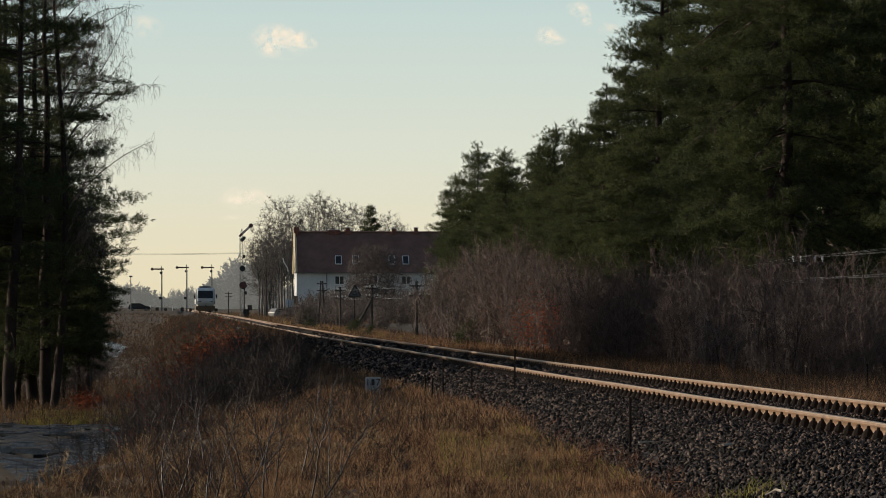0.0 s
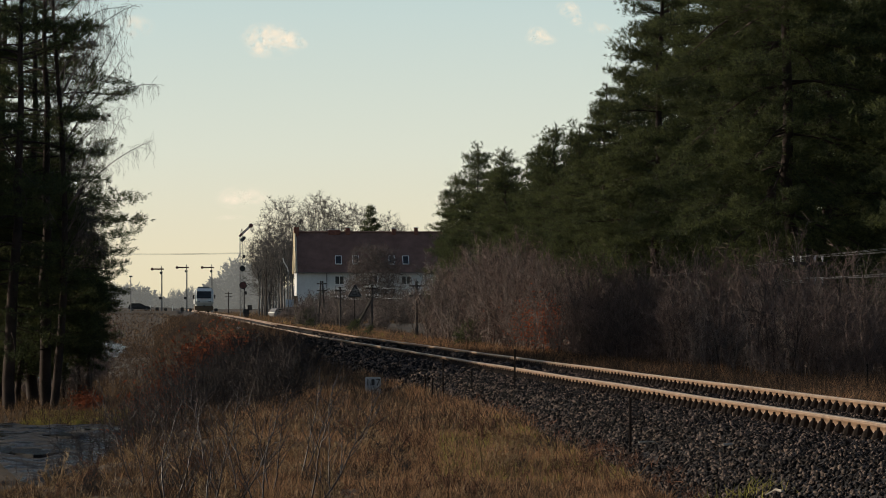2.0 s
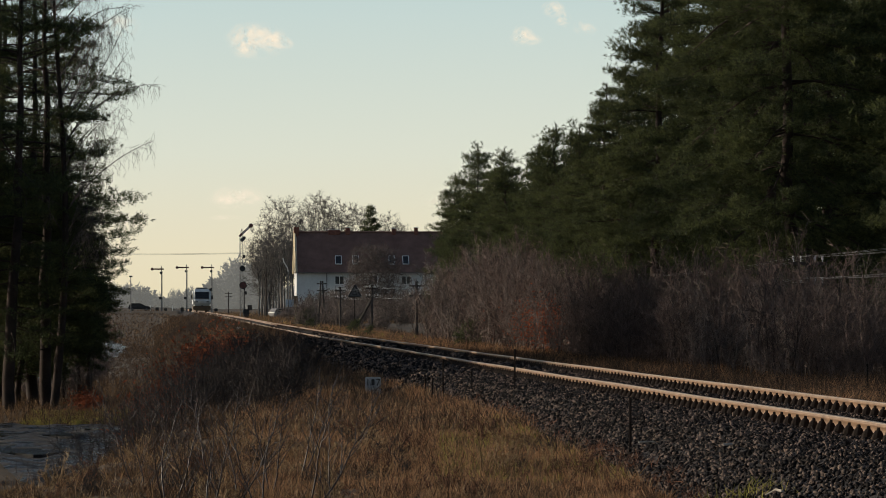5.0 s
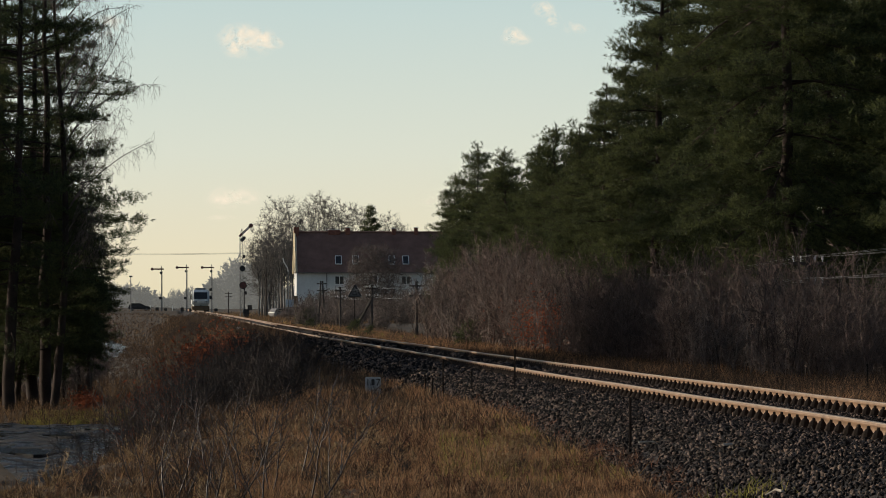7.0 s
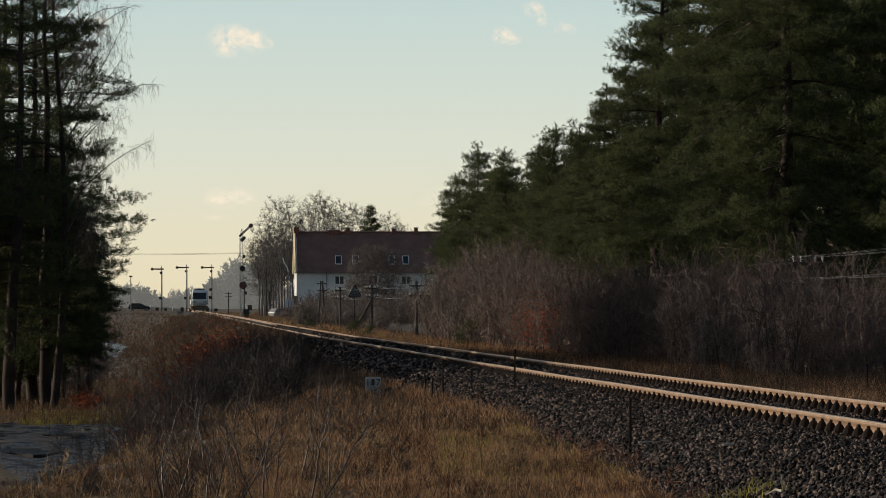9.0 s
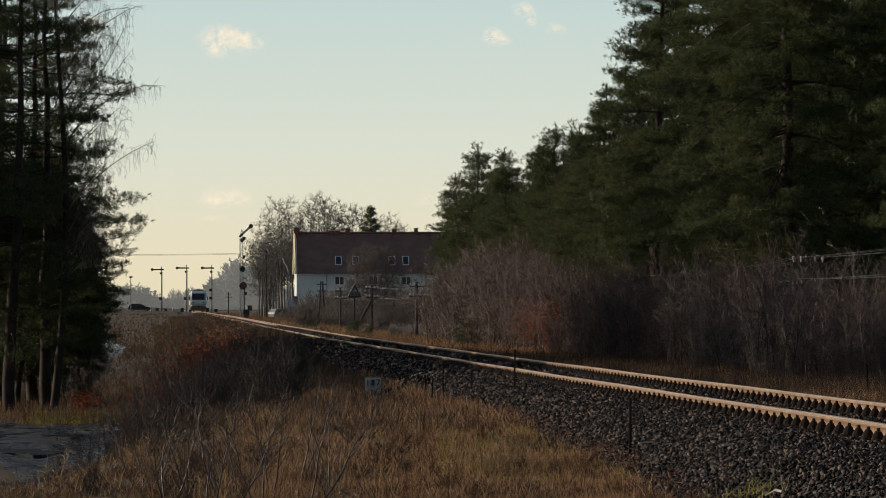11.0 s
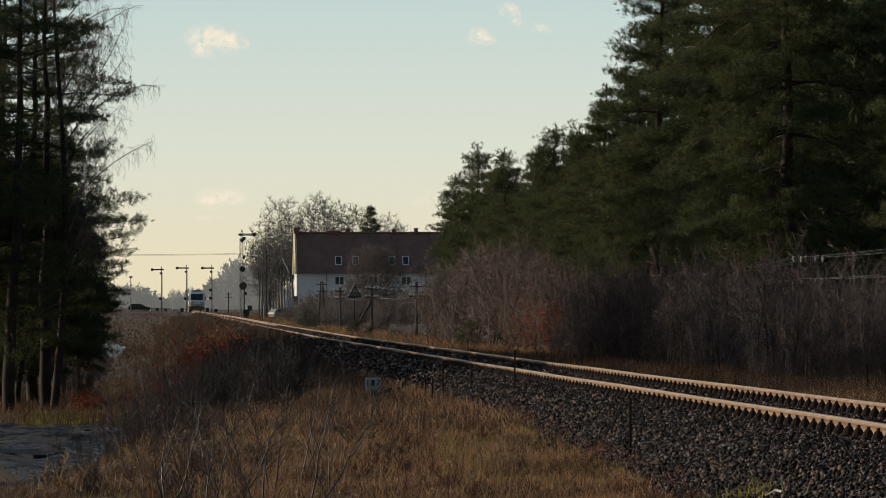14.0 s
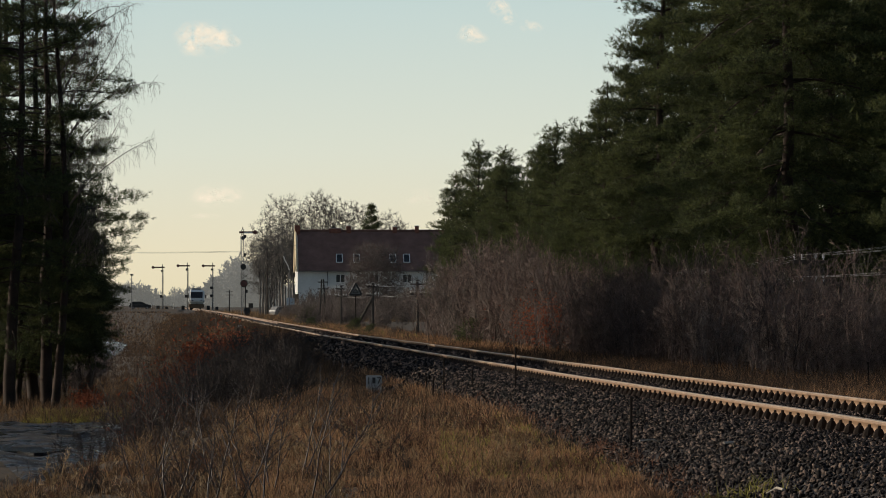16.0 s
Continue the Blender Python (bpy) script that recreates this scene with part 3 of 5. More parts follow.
def bare_meshes(h, stems, seed, mat, spread=0.35, depth=2, thick=1.0, droop=0.0, kids=3, base=0.25, part_of=4, fine=0.005, wobble=1.0):
    """A leafless tree or shrub of branching sticks, the last of them pointed twigs."""
    rng = np.random.default_rng(seed)
    wood = Sticks()

    def grow(a, d, ln, r, level):
        if level == depth:
            for _ in range(2):
                d = d + rng.normal(size=3) * .16 * wobble + np.array([0, 0, .05 - droop])
                d /= np.linalg.norm(d)
                wood.tip(a, a + d * ln * .6, r)
                a, r = a + d * ln * .55, r * .6
            return
        m = part_of if level == 0 else 3 if level == 1 else 2
        for s in range(m):
            d = d + rng.normal(size=3) * (.10 + .05 * level) * wobble + np.array([0, 0, .07 - droop * level])
            d /= np.linalg.norm(d)
            b = a + d * ln / m
            wood.add(a, b, r * (1 - .7 * s / m), r * (1 - .7 * (s + 1) / m))
            if (s + 1) / m > (base if level == 0 else 0):
                for _ in range(kids if level == 0 else max(2, kids - 1)):
                    side = d * rng.uniform(.5, 1.1) + rng.normal(size=3) * .55
                    side[2] += .15
                    side /= np.linalg.norm(side)
                    grow(a + (b - a) * rng.uniform(), side, ln * rng.uniform(.25, .55) * (1 - .3 * s / m), max(r * .42, fine), level + 1)
            a = b
        wood.tip(a, a + d * ln * .2, r * .3)

    for _ in range(stems):
        q = rng.uniform(0, 6.28)
        d = np.array([math.cos(q) * spread * rng.uniform(.1, 1), math.sin(q) * spread * rng.uniform(.1, 1), 1.0])
        off = np.array([math.cos(q), math.sin(q), 0]) * rng.uniform(0, .12 * h if stems > 1 else 0)
        grow(off, d / np.linalg.norm(d), h * rng.uniform(.6, 1.0), .010 * h * thick * (1.6 if stems == 1 else .55), 0)
    return wood.mesh("branches", mat)


def bare(name, me, x, y, turn, size, label, category, group=""):
    at = pose(x, y, float(on_ground(x, y)) - .05, 0, 0, turn) @ Matrix.Diagonal((size, size, size, 1))
    if isinstance(me, tuple):
        t = thing(name, label, category, at, group)
        if me[0].name.startswith("trunk"):
            part("trunk", me[0], None, t)
        else:
            tagged(part("stem_work", me[0], None, t), kind="stuff")
        tagged(part("twig_work", me[1], None, t), kind="stuff")
        return t
    t = tagged(new(name, me), label, category, group)
    t.matrix_basis = at
    return t


SWAY = []


def woods():
    rng = random.Random(3)
    tall = [scots_meshes(18, .10, 4.3, 11 + k, 1.05, 8, .15, 12, .10, .85, 1.5, .05, .10) for k in range(3)]
    great = scots_meshes(20, .20, 6.2, 15, 1.15, 9, .15, 12, .17, .85, 2.2, .05, .10)
    young = [scots_meshes(11, .04, 3.3, 21 + k, .62, 7, .14, 11, .0, .8, 1.3, .05, .12, 8) for k in range(4)]
    shade = [pine_meshes(18, b, 4.8, 51, 1.1, 3, .9, 5, .5, 1, 8, 2) for b in (.32, .42)]
    deep = pine_meshes(18, .04, 5.0, 53, .36, 9, .85, 5, .5, 1, 8, 3)
    open_pine = [scots_meshes(18.5, .16, 4.4, 31 + k, 1.0, 5, .13, 11, .05, .95, 2.4, .16, .3, 9) for k in range(2)]
    clear_stem = scots_meshes(11, .15, 3.2, 35, .65, 6, .14, 10, .08, 1.0, 1.9, .05, .12)
    hung = scots_meshes(11, .30, 3.2, 36, .62, 6, .14, 10, .10, 1.0, 1.7, .05, .12)
    # beside the lane
    g = "pines beside the lane"
    text = "tall dark Scots pine with open layered limbs beside the lane"
    for m, x, y, turn, s in ((open_pine[0], -5.3, 171, 20, 1.0), (open_pine[1], -4.7, 181, 140, .95), (open_pine[1], -6.2, 186, 10, 1.05), (hung, -3.75, 176, 60, .72), (clear_stem, -5.2, 180, 0, .85), (clear_stem, -4.5, 186, 190, .9), (clear_stem, -6.8, 178, 100, 1.0), (open_pine[1], -4.05, 174, 200, .98), (open_pine[1], -6.4, 196, 80, 1.05), (hung, -2.7, 186, 250, .48), (hung, -3.15, 188, 90, .66), (hung, -3.7, 190, 20, .80), (clear_stem, -4.6, 193, 120, .9), (deep, -7.6, 192, 30, .8)):
        SWAY.append(pine(m, x, y, turn, s, text if m not in (clear_stem, hung) else "dense younger pine with low limbs beside the lane", g))
    for x, y, s in ((-13, 112, .9), (-16, 121, 1.0), (-12, 130, .85), (-15, 140, 1.05), (-12, 150, .95), (-16, 158, 1.0), (-13, 168, 1.35), (-19, 174, 1.5), (-11, 181, 1.25), (-20, 127, 1.1), (-22, 146, 1.1), (-23, 165, 1.1), (-14, 117, .8), (-18, 134, .9), (-13, 144, .8), (-15, 174, 1.4), (-17, 184, 1.4), (-20, 154, 1.0), (-17, 109, .9), (-12, 107, .8), (-13, 124, .95), (-14, 135, .9), (-14, 155, .95), (-20, 113, 1.0)):
        pine(shade[0 if x > -15.5 else 1], x, y, rng.uniform(0, 360), s * .76, "tall dark Scots pine beside the lane", g)
    # low pines out of view, added only to shade the bank
    for k in range(9):
        pine(deep, -9 - .6 * (k % 2), 83 + 2.8 * k, 70 * k, .33 + .012 * k, "unseen low bushy pine added to shade the bank", g)
    for k, (x, y, s) in enumerate(((-9, 67, .26), (-9.5, 70, .27), (-9, 73, .27), (-9.6, 76, .28), (-9, 79, .29), (-9.5, 81.5, .30))):
        pine(deep, x, y, 50 * k, s, "unseen low bushy pine added to shade the bank", g)
    under = [brush_mesh(2.6, 22, 47 + k, (TWIG, REDTWIG)[k % 2], .007, .6, 6, .05) for k in range(3)]
    for k in range(46):
        y = rng.uniform(182, 262)
        x = rng.uniform(left_of(y) - .5, -.0125 * y - .1)
        if abs(x - lerp([(p[1], p[0]) for p in ROAD], y)) > 1.9:
            bare("bare_shrub", under[k % 3], x, y, rng.uniform(0, 360), rng.uniform(.35, .8), "leafless brown undergrowth beneath the pines", "shrub", "undergrowth beside the lane")
    # along the far side of the line
    g = "pines at the forest edge"
    for k, (x, y, s) in enumerate(((20.12, 194, 1.03), (20.5, 176, 1.05), (20.6, 163, 1.0), (24.5, 150, 1.05), (24, 140, 1.0), (24.5, 130, 1.05), (20.3, 206, .70), (20.2, 216, .68), (20.2, 223, .63), (23.5, 192, 1.0), (24, 172, 1.05), (22.4, 207, .98), (22.8, 222, .86))):
        pine(tall[k % 3], x, y, rng.uniform(0, 360) + (150 if k == 0 else 0), s, "tall Scots pine with sunlit dark green crown", g)
    pine(great, 20.2, 152, 30, 1.0, "broad old Scots pine with sagging limbs", g)
    for x, y in ((28, 186), (26.6, 176), (30, 199), (27.2, 167)):
        pine(deep, x, y, 40 * x, 1.05, "tall Scots pine deep in the forest", g)
    for k in range(7):
        pine(deep, 27.5 + rng.uniform(-1.5, 2.5), 192 + 6 * k, rng.uniform(0, 360), rng.uniform(.85, 1.05), "tall Scots pine deep in the forest", g)
    for k, (x, y, s) in enumerate(((20, 223, .97), (20, 232, .97), (20, 243, 1.04), (20, 252, .88), (20, 260, 1.0), (20, 268, .92), (20, 277, 1.03), (20, 288, .95), (20, 301, 1.12), (20, 310, .9), (20, 319, 1.0), (20.3, 332, .82))):
        pine(young[k % 4], x + rng.uniform(-.3, .3), y, rng.uniform(0, 360), s, "young Scots pine with dense green crown", g)
    for k in range(10):
        pine(deep, 23 + rng.uniform(-.7, .7), 214 + 13 * k, rng.uniform(0, 360), rng.uniform(.52, .62), "young Scots pine with dense green crown", g)
    for k in range(11):
        pine(young[(k + 2) % 4], 20.9 + rng.uniform(-.4, .4), 219 + 9.5 * k, rng.uniform(0, 360), rng.uniform(.74, .86), "young Scots pine with dense green crown", g)
    # thicket
    shrubs = [brush_mesh(3.9, 24, 41 + k, TWIG if k % 3 == 1 else REDTWIG, .0075, .35, 6, .02) for k in range(6)]
    for k in range(136):
        y = 122 + 1.2 * k
        s = 1.0 + .45 * math.exp(-((y - 238) / 28) ** 2)
        bare("bare_shrub", shrubs[rng.randrange(6)], 16.9 + .5 * (k % 3) + rng.uniform(-1.0, .9), y + rng.uniform(-1.0, 1.0), rng.uniform(0, 360), s * rng.uniform(.62, 1.05), "leafless reddish-brown shrub at the forest edge", "shrub", "thicket at the forest edge")
    for k in range(44):
        bare("bare_shrub", shrubs[rng.randrange(6)], rng.uniform(19.5 if k < 20 else 17.5, 24), 112 + 1.7 * k, rng.uniform(0, 360), rng.uniform(.6, .95), "leafless reddish-brown shrub under the pines", "shrub", "thicket at the forest edge")


ground()
road()
puddles()
the_track = track()
ballast(the_track)
woods()


# ---- station approach ----
def window(parent, x, y, z, w, h, name="window", panes=1, slope=0.0):
    """A framed window whose outer face is at y."""
    wn_ = part(name, None or box(fresh(), -w / 2, w / 2, .0, .06, -h / 2, h / 2), GLASS, parent, "dark window with white frame")
    wn_.matrix_basis = pose(x, y, z, slope)
    f = .075
    bm = fresh()
    box(bm, -w / 2 - .02, -w / 2 + f, -.05, .05, -h / 2, h / 2)
    box(bm, w / 2 - f, w / 2 + .02, -.05, .05, -h / 2, h / 2)
    box(bm, -w / 2 + f, w / 2 - f, -.05, .05, h / 2 - f, h / 2)
    box(bm, -w / 2 + f, w / 2 - f, -.07, .05, -h / 2 - .03, -h / 2 + f)
    for k in range(1, panes):
        c = -w / 2 + w * k / panes
        box(bm, c - .045, c + .045, -.045, .05, -h / 2 + f, h / 2 - f)
    part("frame", bm, WHITE, wn_)
    return wn_


def house():
    """The long house: its front faces the camera, its ridge runs across the line."""
    Y, X0, X1 = 640.0, 18.35, 47.0
    t = thing("house", "long white house with steep dark red tiled roof", "house", pose(X0, Y, 0))
    L, D, EV, RG = X1 - X0, 11.0, 5.5, 10.75
    bm = fresh()
    # the wall as a closed shell with its two gables
    pts = [(x, y, z) for x in (0.0, L) for y, z in ((0, -1), (D, -1), (D, EV), (D / 2, RG - .15), (0, EV))]
    v = [bm.verts.new(p) for p in pts]
    bm.faces.new(v[4::-1])
    bm.faces.new(v[5:])
    for a, b in ((0, 1), (1, 2), (2, 3), (3, 4), (4, 0)):
        bm.faces.new((v[a], v[b], v[b + 5], v[a + 5]))
    part("wall", bm, RENDERED, t, "pale rendered wall")
    slope = math.atan2(RG - EV, D / 2 + .5)
    length = math.hypot(RG - EV + .3, D / 2 + .5)
    for side in (0, 1):
        bm = box(fresh(), .12, L + .3, 0, length, .08, .2)
        bmesh.ops.rotate(bm, verts=bm.verts, cent=(0, 0, 0), matrix=Matrix.Rotation(slope, 3, "X"))
        bmesh.ops.translate(bm, verts=bm.verts, vec=(0, -.5, EV - .25))
        if side:
            bmesh.ops.scale(bm, verts=bm.verts, vec=(1, -1, 1))
            bmesh.ops.translate(bm, verts=bm.verts, vec=(0, D, 0))
            bmesh.ops.reverse_faces(bm, faces=bm.faces)
        part("roof", bm, ROOF, t, "courses of dark red roof tiles")
    part("ridge", tube(fresh(), (.1, D / 2, RG + .08), (L + .3, D / 2, RG + .08), .14), ROOF, t)
    bm = fresh()
    for a, b in (((-.15, -.55, EV - .2), (-.15, D / 2, RG + .25)), ((-.15, D / 2, RG + .25), (-.15, D + .55, EV - .2))):
        tube(bm, a, b, .15, n=4)
    part("gable_coping", bm, CREAM, t, "cream gable edge")
    part("gable_stack", box(fresh(), -.25, .45, D / 2 - .5, D / 2 + .5, RG - .6, RG + .75), BRICK, t)
    for x in (5.6, 7.9, 12.75, 14.6, 20.0, 23.5):
        window(t, x, (7.0 - EV + .25) / math.tan(slope) - .5 - .36, 7.05, .85, 1.75, "roof_window", 1, -(90 - math.degrees(slope)))
    for x in (5.7, 10.2, 14.6, 19.5, 24):
        window(t, x, -.04, 4.35, 1.25, 1.15, "window", 2)
        window(t, x, -.04, 1.5, 1.25, 1.4, "window", 2)
    for x, w, h in ((5.2, 1.6, .35), (7.0, .6, .65), (13.2, .55, .55), (16.2, .5, .65), (22, .6, .6)):
        st = part("chimney", box(fresh(), x - w / 2, x + w / 2, D / 2 - .35, D / 2 + .35, RG - .7, RG + h), BRICK, t, "brick chimney")
        part("cap", box(fresh(), x - w / 2 - .08, x + w / 2 + .08, D / 2 - .43, D / 2 + .43, RG + h, RG + h + .09), CONCRETE, st)
    for x in (4.0, 17.2):
        part("drainpipe", tube(fresh(), (x, -.12, -.8), (x, -.12, EV - .25), .06), GREYPAINT, t)
    bm = box(fresh(), -.1, L + .3, -.66, -.5, EV - .22, EV - .12)
    part("gutter", bm, GREYPAINT, t)
    return t


def prism(bm, outline, x0, x1):
    """A solid from an outline in Y and Z, between two x."""
    a, b = [bm.verts.new((x0, y, z)) for y, z in outline], [bm.verts.new((x1, y, z)) for y, z in outline]
    n = len(outline)
    bm.faces.new(a)
    bm.faces.new(b[::-1])
    for k in range(n):
        bm.faces.new((a[k], b[k], b[(k + 1) % n], a[(k + 1) % n]))
    bmesh.ops.recalc_face_normals(bm, faces=bm.faces)
    return bm


def railcar():
    t = thing("railcar", "white railcar with dark windscreen and ochre lower band", "train", pose(TC, 700, -.05))
    side = [(.55, .95), (.12, 1.35), (0, 1.75), (.12, 2.1), (.55, 3.25), (1.1, 3.62), (24, 3.62), (24, .95)]
    bm = prism(fresh(), side, -1.42, 1.42)
    bmesh.ops.bevel(bm, geom=[e for e in bm.edges if abs(e.verts[0].co.x - e.verts[1].co.x) < .01], offset=.28, segments=3, affect="EDGES")
    body = part("body", bm, WHITE, t, "white body")
    bm = prism(fresh(), [(-.02, 2.12), (.38, 3.18), (.52, 3.16), (.16, 2.06)], -1.08, 1.08)
    ws = part("windscreen", bm, GLASS, t, "dark raked windscreen")
    part("wiper", tube(fresh(), (-.3, .03, 2.2), (.25, .26, 2.85), .015), BLACK, ws)
    part("skirt", box(fresh(), -1.40, 1.40, .35, 23.8, .28, .96, .08), OCHRE, t, "ochre lower band")
    part("valance", box(fresh(), -1.2, 1.2, .1, .5, .2, .75, .1), OCHRE, t, "dull ochre end apron")
    for x in (-.85, .85):
        lamp = part("tail_light", box(fresh(), x - .27, x + .27, .0, .2, 1.52, 1.74, .05), GREYPAINT, t, "grey lamp cluster")
        part("lens", tube(fresh(), (x - .1, -.02, 1.63), (x - .1, .06, 1.63), .075), PORCELAIN, lamp)
    part("coupling", tube(fresh(), (0, -.35, .95), (0, .5, .95), .12), BLACK, t)
    for x in (-1, 1):
        m = part("mirror", box(fresh(), x * 1.62 - .09, x * 1.62 + .09, .5, .58, 2.05, 2.65, .03), BLACK, t)
        part("bracket", tube(fresh(), (x * 1.38, .6, 2.55), (x * 1.56, .54, 2.5), .02), BLACK, m)
    for y, ln, h in ((2.2, 2.2, .24), (8, 4, .3), (16, 4, .3)):
        part("roof_unit", box(fresh(), -.85, .85, y, y + ln, 3.6, 3.6 + h, .06), GREYPAINT, t)
    for y in (2.8, 5.0, 19, 21.2):
        for x in (-.75, .75):
            part("wheel", tube(fresh(), (x - .07, y, .42), (x + .07, y, .42), .42, n=20), IRON, t)
    for x in (-1.425, 1.425):
        for k in range(8):
            part("side_window", box(fresh(), x - .012, x + .012, 2.2 + k * 2.6, 4.2 + k * 2.6, 1.95, 2.95), GLASS, t)
    return t


def arm_mesh(ln):
    bm = fresh()
    box(bm, -.45, ln - .2, -.03, .03, -.13, .13)
    tube(bm, (ln, -.035, 0), (ln, .035, 0), .27, n=20)
    return bm


def lattice(parent, h, w):
    """A slim lattice mast of four legs with crossed braces."""
    for x in (-1, 1):
        for y in (-1, 1):
            part("leg", tube(fresh(), (x * w, y * w, -.6), (x * w * .7, y * w * .7, h), .045, n=6), GREYPAINT, parent)
    k, z = 0, .2
    bm = fresh()
    while z < h - .5:
        s = -1 if k % 2 else 1
        for y in (-w * .9, w * .9):
            tube(bm, (-s * w, y, z), (s * w, y, z + .5), .022, n=4)
            tube(bm, (-w, y, z), (w, y, z), .014, n=4)
        z, k = z + .5, k + 1
    tagged(part("brace_work", bm, GREYPAINT, parent), kind="stuff")


def home_signal():
    X, Y = 10.35, 600.0
    t = thing("semaphore_signal", "tall lattice semaphore signal with round distant disc", "railway signal", pose(X, Y, -.3), "semaphore signals")
    top = 10.55
    lattice(t, top, .17)
    part("finial", tube(fresh(), (0, 0, top), (0, 0, top + .35), .1, .03), GREYPAINT, t)
    arm = part("signal_arm", arm_mesh(1.55), REDPAINT, t, "red and white signal arm")
    part("stripe", box(fresh(), .1, 1.2, -.045, -.032, -.05, .05), WHITE, arm)
    for z, x in ((top - .85, .3), (top - 3.15, .25)):
        l = part("signal_lamp", box(fresh(), x - .16, x + .16, -.2, .12, z - .2, z + .2, .04), BLACK, t)
        part("bracket", box(fresh(), 0, x, -.03, .03, z - .25, z - .18), BLACK, l)
    part("spectacle", tube(fresh(), (.02, -.12, top - 1.05), (.02, -.06, top - 1.05), .26, n=16), BLACK, t)
    part("disc", tube(fresh(), (.08, -.26, top - 4.65), (.08, -.22, top - 4.65), .36, n=20), BLACK, t, "dark round plate")
    d = part("disc", tube(fresh(), (.15, -.28, top - 6.75), (.15, -.23, top - 6.75), .47, n=24), BLACK, t, "round disc with dull red face")
    part("disc_face", tube(fresh(), (.15, -.30, top - 6.75), (.15, -.285, top - 6.75), .39, n=24), REDPAINT, d)
    part("post", tube(fresh(), (.35, -.1, -.6), (.35, -.1, top - 6.9), .07), BLACK, t)
    part("signal_lamp", box(fresh(), .28, .62, -.2, .1, top - 7.9, top - 7.5, .03), BLACK, t)
    part("lever_box", box(fresh(), .2, .9, -.25, .25, -.3, .8, .05), BLACK, t)
    part("ladder_rail", tube(fresh(), (-.32, -.05, 0), (-.28, -.05, top - .8), .018, n=5), GREYPAINT, t)
    part("ladder_rail", tube(fresh(), (-.32, .2, 0), (-.28, .2, top - .8), .018, n=5), GREYPAINT, t)
    bm = fresh()
    for k in range(32):
        tube(bm, (-.31, -.05, .2 + .3 * k), (-.31, .2, .2 + .3 * k), .012, n=4)
    tagged(part("rung_work", bm, GREYPAINT, t), kind="stuff")
    return t, arm, top - .35


def exit_signal(x, y, h, second):
    t = thing("semaphore_signal", "slim station semaphore signal with level arm", "railway signal", pose(x, y, -.4), "semaphore signals")
    part("mast", tube(fresh(), (0, 0, -.3), (0, 0, h + .5), .11, .07), GREYPAINT, t)
    arm = part("signal_arm", arm_mesh(1.75), REDPAINT, t)
    arm.matrix_basis = pose(0, -.1, h - .1, 0, 0, 180)
    part("signal_lamp", box(fresh(), -.3, .1, -.2, .1, h - 1.0, h - .6, .03), BLACK, t)
    part("ladder", box(fresh(), .18, .24, -.02, .02, 0, h - .5), GREYPAINT, t)
    for z in ((2.6, 4.1) if second else (2.5,)):
        part("signal_lamp", box(fresh(), -.45, .05, -.2, .1, z, z + .5, .03), BLACK, t)
    part("lever_box", box(fresh(), -1.1, -.5, -.2, .2, .2, 1.0, .05), BLACK, t)
    part("lever_box", box(fresh(), .5, 1.1, -.2, .2, .2, .8, .05), BLACK, t)


def car(x, y, z, turn, paint, label):
    t = thing("car", label, "car", pose(x, y, z, 0, 0, turn))
    prof = [(-2.05, .35), (-2.1, .75), (-1.95, 1.0), (-1.7, 1.38), (-1.2, 1.47), (.1, 1.46), (.5, 1.32), (1.15, .98), (1.9, .82), (2.1, .6), (2.05, .3)]
    bm = prism(fresh(), prof, -.84, .84)
    bmesh.ops.bevel(bm, geom=[e for e in bm.edges if abs(e.verts[0].co.x - e.verts[1].co.x) < .01], offset=.12, segments=2, affect="EDGES")
    part("body", bm, paint, t)
    for s in (-1, 1):
        bm = prism(fresh(), [(-1.55, 1.0), (-1.45, 1.33), (-.3, 1.36), (-.3, 1.0)], s * .84 - .01, s * .84 + .01)
        part("side_window", bm, GLASS, t)
        bm = prism(fresh(), [(-.22, 1.0), (-.22, 1.36), (.12, 1.36), (.75, 1.02)], s * .84 - .01, s * .84 + .01)
        part("side_window", bm, GLASS, t)
        for yy in (-1.3, 1.3):
            w = part("wheel", tube(fresh(), (s * .7, yy, .31), (s * .86, yy, .31), .31, n=18), BLACK, t)
            part("rim", tube(fresh(), (s * .855, yy, .31), (s * .868, yy, .31), .19, n=14), GREYPAINT, w)
    part("headlight", box(fresh(), -.75, .75, 2.0, 2.09, .62, .72), PORCELAIN, t)
    part("tail_light", box(fresh(), -.8, .8, -2.12, -2.02, .8, .95), WHITE, t)


def street_lamp(x, y, h, label):
    z = float(on_ground(x, y))
    t = thing("street_lamp", label, "street lamp", pose(x, y, z))
    part("post", tube(fresh(), (0, 0, -.3), (0, 0, h), .1, .07), GREYPAINT, t)
    part("lamp_head", box(fresh(), -.3, .3, -.15, .15, h, h + .3, .06), BLACK, t)


POLES = [(22.2, 86), (18.6, 137), (19.8, 205), (16.1, 300), (15.3, 345), (14.9, 395), (14.9, 440)]


